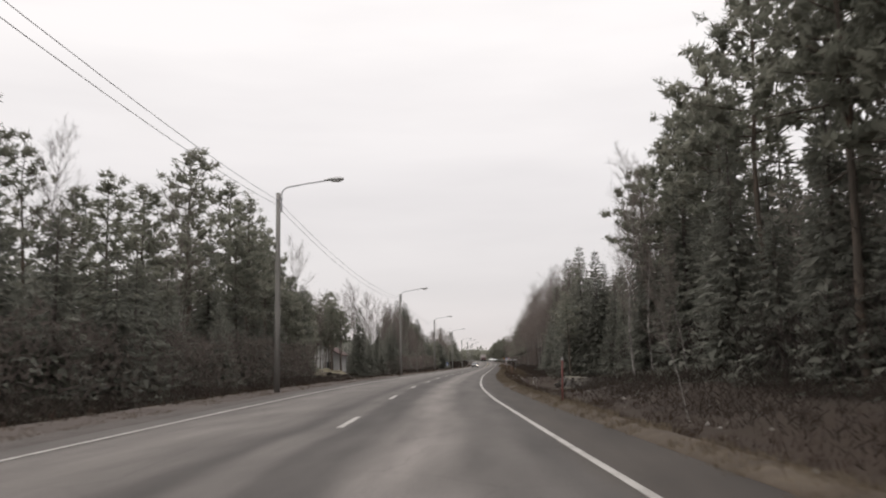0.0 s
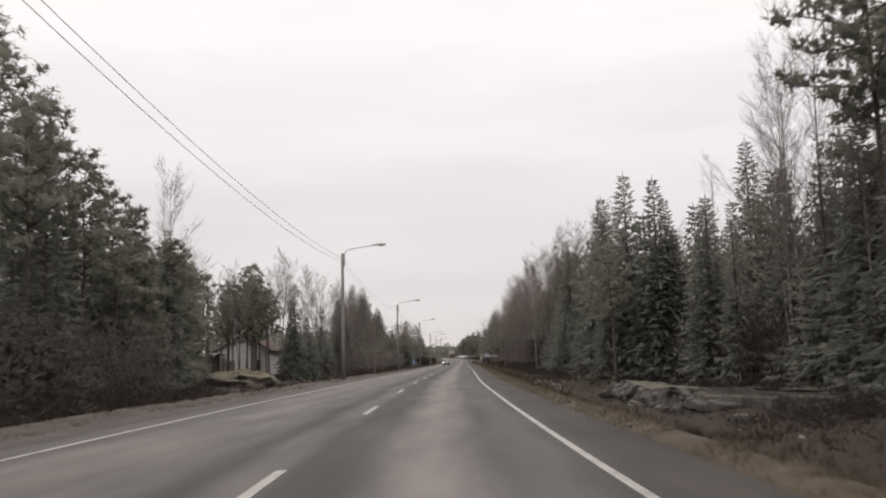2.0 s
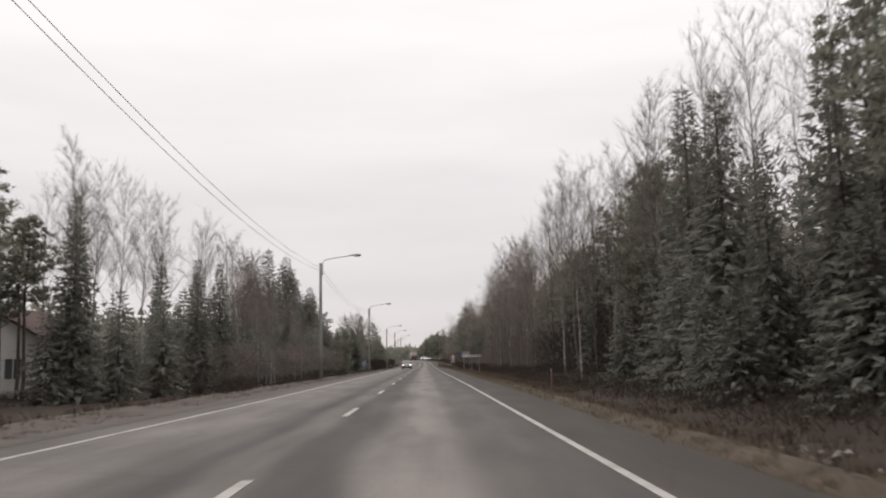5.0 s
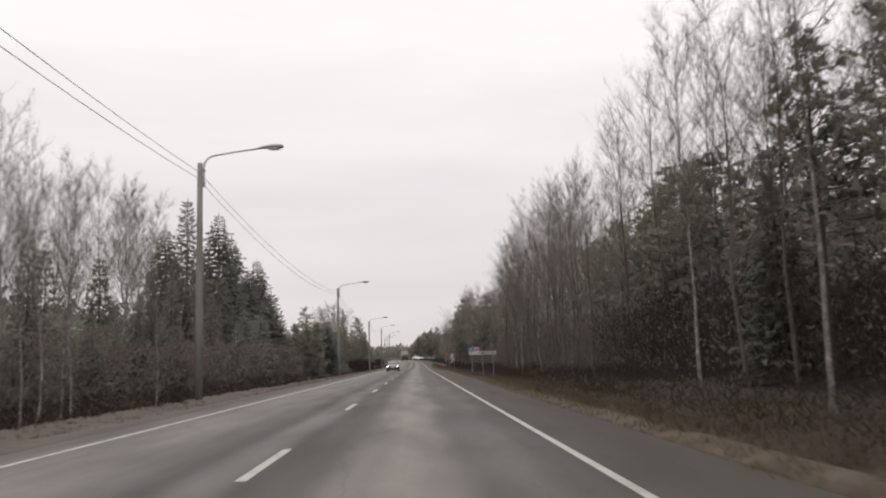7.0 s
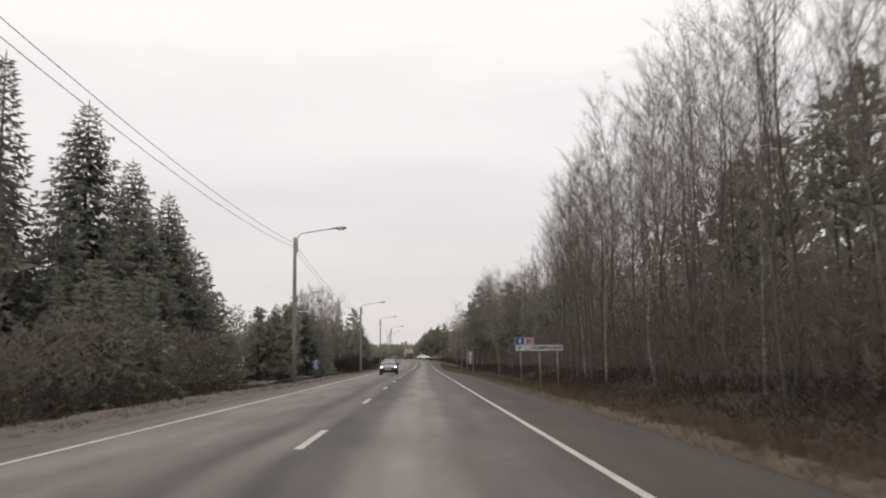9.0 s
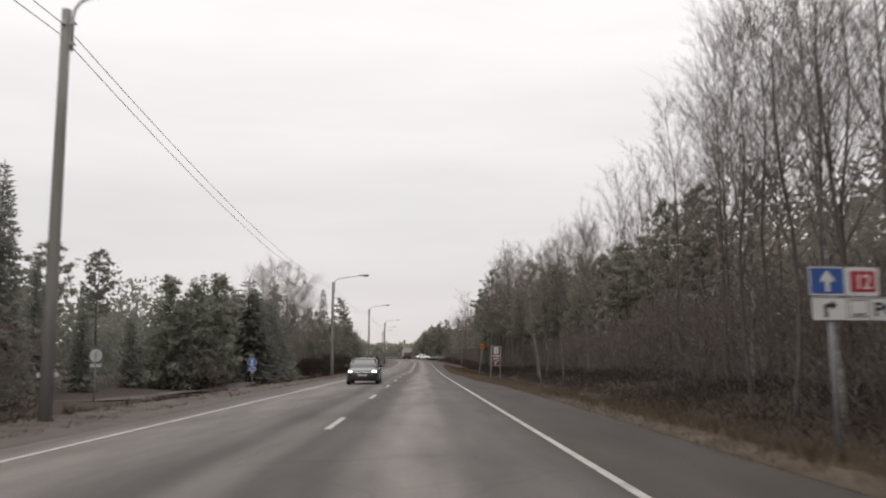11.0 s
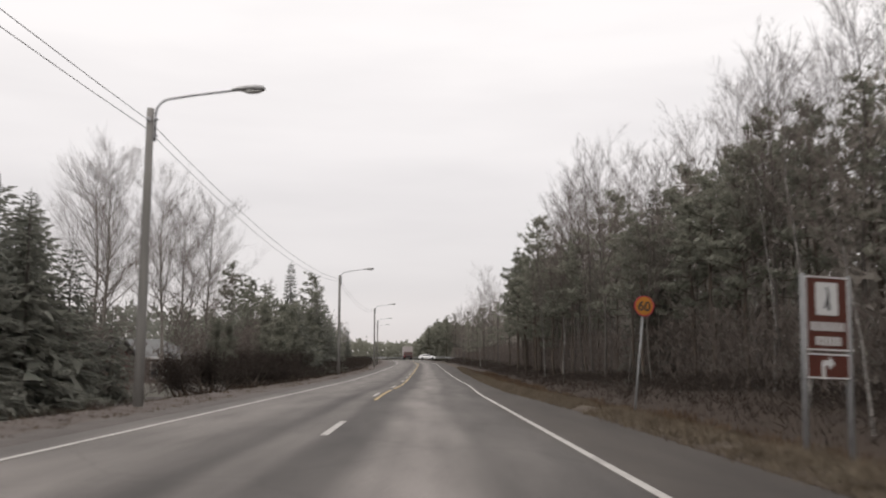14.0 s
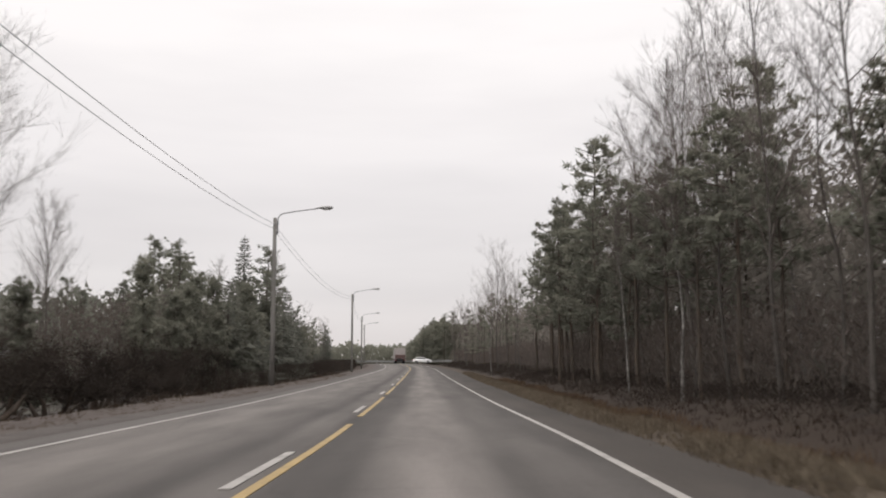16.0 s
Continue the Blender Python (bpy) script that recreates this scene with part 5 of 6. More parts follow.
def speed_sign():
    s = thing("speed_limit_sign", "round orange-yellow speed limit sign on a leaning steel post", "road sign", pose(4.81, 235.4, 0.07, 0, 7.0, 6))
    post(s, 0, 0.04, -0.9, 2.07, 0.026)
    plate("rim", disc_outline(0, 2.28, 0.235), 0, 0.018, SIGN_RED, s, "red rim of the sign")
    face = plate("face", disc_outline(0, 2.28, 0.20), -0.004, 0.006, SIGN_YELLOW, s, "orange-yellow sign face")
    lettering("number", "60", 0.215, SIGN_BLACK, face, 0, -0.009, 2.175, 0.29, 0.006)
    return s


def path_sign(m, tag="round blue footpath sign with plate on a steel post"):
    s = thing("path_sign", tag, "road sign", m)
    post(s, 0, 0.04, -0.7, 1.75, 0.03)
    plate("rim", disc_outline(0, 1.68, 0.30), 0, 0.016, SIGN_WHITE, s)
    face = plate("face", disc_outline(0, 1.68, 0.28), -0.004, 0.006, SIGN_BLUE, s, "blue round sign face")
    for x in (-0.05, 0.045):
        plate("figure_bar", rect_outline(x - 0.03, 1.62, x + 0.03, 1.86, 0.015), -0.008, 0.004, SIGN_WHITE, face)
    plate("figure_bar", rect_outline(-0.12, 1.50, 0.12, 1.56, 0.01), -0.008, 0.004, SIGN_WHITE, face)
    low = plate("lower_plate", rect_outline(-0.29, 1.13, 0.29, 1.36, 0.02), 0, 0.016, SIGN_BLUE, s, "blue lower plate with white bands")
    for z in (1.155, 1.245, 1.335):
        plate("band", rect_outline(-0.25, z - 0.014, 0.25, z + 0.014, 0.004), -0.004, 0.004, SIGN_WHITE, low)
    part("clamp", put_box(bmesh.new(), (0.20, 0.05, 0.10), (0, 0.02, 1.05), 0.01), STEEL, s)
    return s


def sign_back(m):
    s = thing("road_sign", "grey back of a road sign on a steel post", "road sign", m)
    post(s, 0, -0.03, -0.3, 2.4, 0.035)
    plate("panel", disc_outline(0, 2.22, 0.30), 0, 0.016, SIGN_GREY, s)
    plate("lower_plate", rect_outline(-0.27, 1.66, 0.27, 1.82, 0.02), 0, 0.016, SIGN_GREY, s)
    return s


direction_sign()
brown_sign()
speed_sign()
path_sign(pose(-10.63, 222.0, ground_z(-10.63, 222.0) + 0.25))
sign_back(pose(-15.3, 208.0, ground_z(-15.3, 208)))
arrow_sign = thing("arrow_sign", "small white arrow sign on a low grey post", "road sign", pose(-13.9, 199.5, ground_z(-13.9, 199.5) - 0.15))
post(arrow_sign, 0, 0.03, -0.3, 1.75, 0.03)
plate("panel", [(-0.4, 1.42), (0.32, 1.42), (0.45, 1.52), (0.32, 1.62), (-0.4, 1.62)], 0, 0.014, SIGN_WHITE, arrow_sign)


STAKE = plain_material("faded_red_stake", (0.13, 0.042, 0.036), 0.8)
for x, y in ((4.85, 9.1), (5.0, 101.5)):
    st = thing("marker_stake", "slim faded red marker stake in the verge", "marker post", pose(x, y, ground_z(x, y), 0, 1.5, 0), "marker stakes in the verge")
    part("stake", put_tube(bmesh.new(), [(0, 0, -0.3), (0, 0, 0.5), (0, 0, 1.1)], [0.024, 0.022, 0.020], 8), STAKE, st, "", True)
    part("cap", put_tube(bmesh.new(), [(0, 0, 1.07), (0, 0, 1.14)], [0.024, 0.020], 8), SIGN_GREY, st)


# ---- vehicles ----
CAR_PAINT = plain_material("dark_grey_car_paint", (0.030, 0.029, 0.030), 0.3, 0.3, 0.5, 0.7)
WHITE_PAINT = plain_material("white_car_paint", (0.72, 0.72, 0.72), 0.3, 0.0, 0.5, 0.6)
CAR_GLASS = plain_material("tinted_car_glass", (0.06, 0.063, 0.063), 0.08, 0.0, 0.6)
TYRE = plain_material("tyre_rubber", (0.02, 0.02, 0.02), 0.85)
RIM = plain_material("alloy_rim", (0.42, 0.42, 0.43), 0.35, 0.8)
PLASTIC = plain_material("black_plastic", (0.025, 0.025, 0.027), 0.6)
CHROME = plain_material("chrome_trim", (0.6, 0.6, 0.6), 0.2, 1.0)
HEADLIGHT = glow_material("lit_headlight", (1.0, 0.93, 0.80), 7.0)
TAIL = plain_material("red_tail_light", (0.35, 0.02, 0.02), 0.3)


def loft(bm, sections):
    rings = [[bm.verts.new(p) for p in s] for s in sections]
    for a, b in zip(rings, rings[1:]):
        for k in range(len(a)):
            j = (k + 1) % len(a)
            bm.faces.new((a[k], a[j], b[j], b[k]))
    bm.faces.new(rings[0][::-1])
    bm.faces.new(rings[-1])
    bmesh.ops.recalc_face_normals(bm, faces=bm.faces)
    return bm


def car_ring(y, hw, lo, hi_):
    h = hi_ - lo
    half = [(0.0, lo), (hw * 0.82, lo), (hw * 0.97, lo + h * 0.12), (hw, lo + h * 0.42), (hw * 0.985, lo + h * 0.72), (hw * 0.93, lo + h * 0.93), (hw * 0.80, hi_), (hw * 0.4, hi_ + 0.02), (0.0, hi_ + 0.025)]
    return [(x, y, z) for x, z in half] + [(-x, y, z) for x, z in half[-2:0:-1]]


def cabin_ring(y, base, roof, top):
    lo = 0.93
    half = [(0, lo), (base, lo), (base + (roof - base) * 0.5, lo + (top - lo) * 0.52), (roof, top - 0.05), (roof * 0.86, top), (0, top + 0.02)]
    return [(x, y, z) for x, z in half] + [(-x, y, z) for x, z in half[-2:0:-1]]


def hatchback_car(m, paint, label, lit):
    """Nose towards -y, 4.6 m long."""
    car = thing("car", label, "car", m)
    body = part("body", loft(bmesh.new(), [car_ring(*r) for r in ((0.0, 0.66, 0.40, 0.66), (0.06, 0.76, 0.28, 0.74), (0.3, 0.86, 0.20, 0.83), (0.8, 0.90, 0.18, 0.92), (1.3, 0.91, 0.18, 0.985), (2.5, 0.915, 0.18, 0.99), (3.6, 0.91, 0.2, 1.0), (4.3, 0.88, 0.25, 1.0), (4.54, 0.82, 0.34, 0.96), (4.6, 0.74, 0.42, 0.9))]), paint, car, "", True)
    glass = loft(bmesh.new(), [cabin_ring(*r) for r in ((1.05, 0.85, 0.81, 0.97), (1.5, 0.85, 0.74, 1.23), (1.95, 0.85, 0.67, 1.43), (2.6, 0.85, 0.655, 1.475), (3.3, 0.84, 0.645, 1.43), (3.9, 0.82, 0.63, 1.29), (4.35, 0.80, 0.70, 1.0))])
    for name, wanted in (("windscreen", lambda n: n.y < -0.35), ("rear_window", lambda n: n.y > 0.35), ("side_window", lambda n: abs(n.y) <= 0.35 and n.x < -0.5), ("side_window", lambda n: abs(n.y) <= 0.35 and n.x > 0.5)):
        pane = glass.copy()
        pane.normal_update()
        bmesh.ops.delete(pane, geom=[f for f in pane.faces if not wanted(f.normal)], context="FACES")
        part(name, pane, CAR_GLASS, car, "dark tinted glass", True)
    glass.free()
    roof = bmesh.new()
    loft(roof, [[(x * w, y, z + dz) for x, dz in ((-1, -0.04), (-0.8, 0.02), (0, 0.045), (0.8, 0.02), (1, -0.04), (0.8, -0.01), (0, 0.015), (-0.8, -0.01))] for y, w, z in ((1.88, 0.69, 1.41), (2.2, 0.685, 1.462), (2.6, 0.67, 1.475), (3.3, 0.66, 1.432), (3.92, 0.645, 1.29))])
    part("roof", roof, paint, car, "", True)
    for sx in (-1, 1):
        part("pillar", put_tube(bmesh.new(), [(sx * 0.82, 1.05, 0.95), (sx * 0.74, 1.5, 1.19), (sx * 0.665, 1.95, 1.395)], 0.042, 6), paint, car, "", True)
        part("pillar", put_tube(bmesh.new(), [(sx * 0.86, 2.72, 0.97), (sx * 0.76, 2.72, 1.22), (sx * 0.665, 2.72, 1.44)], 0.032, 6), PLASTIC, car, "", True)
        part("pillar", put_tube(bmesh.new(), [(sx * 0.75, 4.33, 0.97), (sx * 0.655, 3.9, 1.235), (sx * 0.65, 3.35, 1.375)], 0.055, 6), paint, car, "", True)
        mirror = bmesh.new()
        bmesh.ops.create_uvsphere(mirror, u_segments=12, v_segments=8, radius=1, matrix=Matrix.Translation((sx * 1.0, 1.5, 1.04)) @ Matrix.Diagonal((0.11, 0.07, 0.075, 1)))
        part("wing_mirror", mirror, PLASTIC, car, "", True)
        lamp = bmesh.new()
        bmesh.ops.create_uvsphere(lamp, u_segments=14, v_segments=8, radius=1, matrix=Matrix.Translation((sx * 0.655, 0.13, 0.70)) @ pose(0, 0, 0, 0, 0, sx * 24) @ Matrix.Diagonal((0.165, 0.075, 0.062, 1)))
        part("headlight", lamp, HEADLIGHT if lit else RIM, car, "lit headlight" if lit else "clear headlight", True)
        fog = bmesh.new()
        put_box(fog, (0.24, 0.05, 0.07), (sx * 0.60, 0.045, 0.36), 0.02)
        part("fog_light", fog, PLASTIC, car)
        tl = put_box(bmesh.new(), (0.16, 0.10, 0.22), (sx * 0.74, 4.5, 0.82), 0.03)
        part("tail_light", tl, TAIL, car)
        for y in (0.86, 3.62):
            arch = put_tube(bmesh.new(), [(sx * 0.70, y, 0.33), (sx * 0.912, y, 0.33)], 0.36, 24)
            part("wheel_arch", arch, PLASTIC, car)
            tyre = part("wheel", put_tube(bmesh.new(), [(sx * 0.70, y, 0.315), (sx * 0.715, y, 0.315), (sx * 0.895, y, 0.315), (sx * 0.918, y, 0.315)], [0.27, 0.315, 0.315, 0.275], 26), TYRE, car)
            hub = put_tube(bmesh.new(), [(sx * 0.905, y, 0.315), (sx * 0.922, y, 0.315)], 0.06, 12)
            for k in range(5):
                a = 2 * math.pi * k / 5
                put_box(hub, (0.02, 0.055, 0.20), (sx * 0.920, y + 0.115 * math.sin(a), 0.315 + 0.115 * math.cos(a)), 0, pose(0, 0, 0, -math.degrees(a), 0, 0))
            put_tube(hub, [(sx * 0.915, y, 0.315), (sx * 0.926, y, 0.315)], 0.05, 10)
            part("rim", hub, RIM, tyre)
    g = put_box(bmesh.new(), (0.92, 0.05, 0.10), (0, 0.02, 0.64), 0.015)
    part("grille", g, PLASTIC, car)
    part("grille_bar", put_box(bmesh.new(), (0.86, 0.03, 0.025), (0, -0.008, 0.665), 0.008), CHROME, car, "chrome grille bar")
    part("air_intake", put_box(bmesh.new(), (1.0, 0.05, 0.14), (0, 0.035, 0.38), 0.02), PLASTIC, car)
    plate_ = part("number_plate", put_box(bmesh.new(), (0.50, 0.02, 0.11), (0, -0.012, 0.52), 0.004), SIGN_WHITE, car, "white number plate with dark bars")
    for k in range(6):
        part("plate_bar", put_box(bmesh.new(), (0.04, 0.004, 0.06), (-0.16 + 0.064 * k, -0.024, 0.52)), SIGN_BLACK, plate_)
    part("badge", put_tube(bmesh.new(), [(0, -0.03, 0.685), (0, -0.012, 0.685)], 0.045, 14), CHROME, car)
    for x in (-0.35, 0.3):
        part("wiper", put_tube(bmesh.new(), [(x, 1.12, 1.0), (x + 0.28, 1.22, 1.07), (x + 0.52, 1.26, 1.09)], 0.010, 5), PLASTIC, car)
    return car


hatchback_car(pose(-2.80, 210.4, road_surface(-3.3, 219)) @ Matrix.Diagonal((0.90, 0.90, 0.90, 1)), CAR_PAINT, "dark grey hatchback car with lit headlights on the road", True)
hatchback_car(pose(3.1, 450.0, ROAD_TOP + 0.005, 0, 0, 90), WHITE_PAINT, "white car on the crossing road at the junction", False)


def box_truck(m):
    t = thing("truck", "grey box truck seen from behind on the road", "truck", m)
    grey = plain_material("truck_grey", (0.30, 0.27, 0.26), 0.5)
    red = plain_material("truck_red", (0.09, 0.05, 0.045), 0.45)
    part("cargo_box", put_box(bmesh.new(), (2.5, 7.2, 2.5), (0, 3.8, 2.35), 0.05), grey, t, "grey cargo box")
    part("cab", put_box(bmesh.new(), (2.4, 1.9, 2.3), (0, 8.5, 1.75), 0.12), red, t, "red cab")
    part("chassis", put_box(bmesh.new(), (2.1, 8.6, 0.28), (0, 4.6, 0.92), 0.03), PLASTIC, t)
    part("tailgate", put_box(bmesh.new(), (2.36, 0.06, 0.9), (0, 0.17, 1.62), 0.02), red, t, "dark red tailgate")
    part("bumper", put_box(bmesh.new(), (2.3, 0.12, 0.16), (0, 0.25, 0.62), 0.03), PLASTIC, t)
    for sx in (-1, 1):
        part("tail_light", put_box(bmesh.new(), (0.34, 0.06, 0.13), (sx * 0.95, 0.16, 0.82), 0.02), TAIL, t)
        part("mud_flap", put_box(bmesh.new(), (0.5, 0.02, 0.5), (sx * 0.9, 0.9, 0.5), 0.005), TYRE, t)
        for y in (1.9, 8.3):
            w = part("wheel", put_tube(bmesh.new(), [(sx * 0.72, y, 0.5), (sx * 1.18, y, 0.5)], 0.5, 22), TYRE, t)
            part("rim", put_tube(bmesh.new(), [(sx * 1.15, y, 0.5), (sx * 1.19, y, 0.5)], 0.27, 16), RIM, w)
    return t


box_truck(pose(-4.4, 449.0, ROAD_TOP, 0, 0, 4))


# ---- guard rail behind the junction ----
rail = thing("guard_rail", "low galvanised steel guard rail behind the junction", "guard rail", pose(0, Y_END + 9.2, ROAD_TOP - 0.06))
beam = [(-0.15, 0.03), (-0.10, 0.0), (-0.04, 0.0), (0.0, 0.05), (0.04, 0.0), (0.10, 0.0), (0.15, 0.03), (0.15, 0.036), (0.10, 0.008), (0.04, 0.008), (0.0, 0.058), (-0.04, 0.008), (-0.10, 0.008), (-0.15, 0.036)]
for k in range(18):
    b = bmesh.new()
    put_prism(b, [(0.62 + u, w) for u, w in beam], 4.0, Matrix.Translation((-22 + 4 * k, 0, 0)) @ Matrix(((0, 1, 0, 0), (0, 0, 1, 0), (1, 0, 0, 0), (0, 0, 0, 1))))
    part("beam", b, STEEL, rail)
    part("post", put_box(bmesh.new(), (0.06, 0.10, 1.1), (-22 + 4 * k, 0.10, 0.25), 0.004), STEEL, rail)


# ---- houses and fence-side things ----
WHITE_WALL = material("white_board_wall", [(0.390, 0.383, 0.375), (0.495, 0.488, 0.473)], scale=1.2, fine=20, rough=0.8, bump=0.2)
RED_WALL = material("dark_red_board_wall", [(0.10, 0.045, 0.038), (0.15, 0.065, 0.052)], scale=1.2, fine=20, rough=0.85, bump=0.2)
BROWN_WALL = material("brown_board_wall", [(0.085, 0.065, 0.055), (0.12, 0.095, 0.08)], scale=1.2, fine=20, rough=0.85, bump=0.2)
ROOF_RED = material("red_brown_roof", [(0.056, 0.034, 0.030), (0.081, 0.048, 0.041)], scale=1.0, fine=16, rough=0.8, bump=0.3)
ROOF_GREY = material("pale_grey_roof", [(0.055, 0.055, 0.055), (0.085, 0.085, 0.082)], scale=1.0, fine=16, rough=0.7, bump=0.2)
PANE = plain_material("dark_window_pane", (0.05, 0.055, 0.06), 0.08, 0, 0.7)


def house(label, x, y, w, d, wall_h, rise, wall, roof_mat, windows, hip=0.0, turn=0):
    """Gable roof along x; x, y: the corner nearest the road and the walker; it reaches w to the left and d ahead. turn: degrees about its middle."""
    z = min(ground_z(x - w / 2, y + d / 2), ground_z(x, y)) - 0.1
    h = thing("house", label, "house", pose(x - w / 2, y + d / 2, z, 0, 0, turn))
    b = bmesh.new()
    put_box(b, (w, d, wall_h), (0, 0, wall_h / 2))
    part("wall", b, wall, h)
    for sx in () if hip else (-w / 2 + 0.01, w / 2 - 0.07):
        g = bmesh.new()
        put_prism(g, [(-d / 2 + 0.01, wall_h), (d / 2 - 0.01, wall_h), (0, wall_h + rise - 0.05)], 0.06, Matrix.Translation((sx, 0, 0)) @ Matrix(((0, 1, 0, 0), (1, 0, 0, 0), (0, 0, 1, 0), (0, 0, 0, 1))))
        part("gable", g, wall, h)
    o = 0.45
    slope = rise / (d / 2)
    r = bmesh.new()
    if hip:
        ex, ey, ez = w / 2 + o, d / 2 + o, wall_h - o * slope
        low = [r.verts.new((x, y, ez)) for x, y in ((-ex, -ey), (ex, -ey), (ex, ey), (-ex, ey))]
        up = [r.verts.new((v.co.x, v.co.y, ez + 0.14)) for v in low]
        left, right = r.verts.new((-ex + hip, 0, wall_h + rise + 0.16)), r.verts.new((ex - hip, 0, wall_h + rise + 0.16))
        for f in (low[::-1], (up[0], up[1], right, left), (up[1], up[2], right), (up[2], up[3], left, right), (up[3], up[0], left)):
            r.faces.new(f)
        for k in range(4):
            r.faces.new((low[k], low[(k + 1) % 4], up[(k + 1) % 4], up[k]))
    else:
        put_prism(r, [(-d / 2 - o, wall_h - o * slope), (0, wall_h + rise), (d / 2 + o, wall_h - o * slope), (d / 2 + o, wall_h - o * slope + 0.14), (0, wall_h + rise + 0.16), (-d / 2 - o, wall_h - o * slope + 0.14)], w + 2 * o, Matrix.Translation((-w / 2 - o, 0, 0)) @ Matrix(((0, 1, 0, 0), (1, 0, 0, 0), (0, 0, 1, 0), (0, 0, 0, 1))))
    part("roof", r, roof_mat, h)
    fascia = put_box(bmesh.new(), (w + 2 * o, 0.03, 0.16), (0, -d / 2 - o - 0.02, wall_h - o * slope + 0.06))
    part("fascia", fascia, WHITE_WALL, h, "white eaves board")
    for side, u, zc, ww, hh in windows:
        if side == "front":
            m = Matrix.Translation((u, -d / 2, zc))
        else:
            m = Matrix.Translation((w / 2, u, zc)) @ pose(0, 0, 0, 0, 0, 90)
        fr = bmesh.new()
        for sx, sz, fx, fz in ((ww + 0.2, 0.1, 0, hh / 2 + 0.05), (ww + 0.2, 0.1, 0, -hh / 2 - 0.05), (0.1, hh, -ww / 2 - 0.05, 0), (0.1, hh, ww / 2 + 0.05, 0), (0.05, hh, 0, 0)):
            put_box(fr, (sx, 0.07, sz), (fx, -0.02, fz))
        bmesh.ops.transform(fr, matrix=m, verts=fr.verts)
        wn_ = part("window", fr, WHITE_WALL, h, "white window frame")
        pn = put_box(bmesh.new(), (ww, 0.03, hh), (0, -0.012, 0))
        bmesh.ops.transform(pn, matrix=m, verts=pn.verts)
        part("pane", pn, PANE, wn_)
    return h


house("white board house with red-brown roof behind pines", -20.4, 116.5, 7.0, 5.9, 3.6, 1.7, WHITE_WALL, ROOF_RED, [("side", 1.5, 1.9, 0.9, 1.1), ("side", -1.4, 1.9, 0.9, 1.1)], turn=-90)
house("low brown shed with pale flat roof beside pines", -26.3, 112.0, 3.4, 3.2, 2.6, 0.2, BROWN_WALL, ROOF_GREY, [])
house("dark red cottage with pale roof behind bare trees", -17.8, 264, 6.0, 5.0, 2.2, 0.9, RED_WALL, ROOF_GREY, [("front", 1.6, 1.35, 0.8, 1.0), ("front", -1.2, 1.35, 0.8, 1.0), ("side", 0.2, 1.35, 0.8, 1.0)])
house("low brown house with pale grey roof behind a hedge", -18.9, 283, 11.0, 7.0, 2.35, 1.3, BROWN_WALL, ROOF_GREY, [("front", 3.9, 1.3, 0.9, 1.1), ("front", 0.6, 1.3, 0.9, 1.1), ("front", 4.9, 1.3, 0.6, 1.1)], 3.0)


# ---- hedge of gnarled bare shrubs ----
def hedge_shrub(x, y, h, seed):
    rng = random.Random(seed)
    s = thing("hedge_shrub", "gnarled leafless brown hedge shrub beside the road", "shrub", pose(x, y, ground_z(x, y), 0, 0, rng.uniform(0, 360)), "hedge shrubs")
    cv, cf = [], []
    for k in range(4):
        az = k * 1.6 + rng.uniform(-0.4, 0.4)
        tv, tf = [], []
        stem = bent(rng, Vector((math.cos(az) * 0.12, math.sin(az) * 0.12, -0.2)), Vector((math.cos(az) * 0.8, math.sin(az) * 0.8, 1)), h * 0.85, 5, 0.28, 0.05)
        tube_np(tv, tf, stem, [0.10, 0.085, 0.065, 0.048, 0.03, 0.01], 6)
        ob = new("stem", mesh_from("stem", tv, tf, PINE_BARK, smooth=True))
        ob.parent = s
        for j in range(58):
            u = rng.uniform(0.45, 1)
            i = min(4, int(u * 5))
            c = stem[i].lerp(stem[i + 1], u * 5 - i)
            d = Vector((rng.gauss(0, 1), rng.gauss(0, 1), rng.gauss(0.75, 0.5))).normalized()
            tw = bent(rng, c, d, rng.uniform(0.5, 1.1), 2, 0.3)
            tube_np(cv, cf, tw, [0.012, 0.008, 0.003], 3)
            for q in range(7):
                e = tw[1].lerp(tw[2], rng.random())
                blade(cv, cf, e, Vector((rng.gauss(0, 1), rng.gauss(0, 1), rng.gauss(0.3, 1))).normalized(), Vector((rng.gauss(0, 1), rng.gauss(0, 1), 1)), rng.uniform(0.25, 0.55), 0.03)
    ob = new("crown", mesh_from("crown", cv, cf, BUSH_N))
    ob.parent = s
    return s


for k in range(13):
    hedge_shrub(-11.6 + 0.5 * math.sin(k * 2.1), 259 + 2.7 * k, 2.9 + 0.4 * math.sin(k * 1.7), 300 + k)


# ---- rock outcrops ----
def rock(x, y, z, size, turn, seed, label, mat, boxy=0.55, rough=1.0):
    bm = bmesh.new()
    bmesh.ops.create_icosphere(bm, subdivisions=4, radius=1)
    for v in bm.verts:
        p = v.co.copy()
        q = Vector((p.x * size[0], p.y * size[1], p.z * size[2])) * 0.45
        box = max(abs(p.x), abs(p.y), abs(p.z))
        p = p.lerp(p / box * 0.8, boxy)
        crack = abs(noise.noise(q * 0.8 + Vector((seed, 0, 0))))
        p *= 1 + 0.30 * noise.noise(q * 0.5 + Vector((0, seed, 0))) + rough * (0.10 * noise.noise(q * 2.2) + 0.05 * noise.noise(q * 6.0)) - 0.05 * max(0, 0.12 - crack) / 0.12
        v.co = Vector((p.x * size[0], p.y * size[1], p.z * size[2]))
    ob = part("rock", bm, mat, None, "", True)
    ob.matrix_basis = pose(x, y, z, 0, 0, turn)
    return tagged(ob, label, "rock", "rock outcrops")


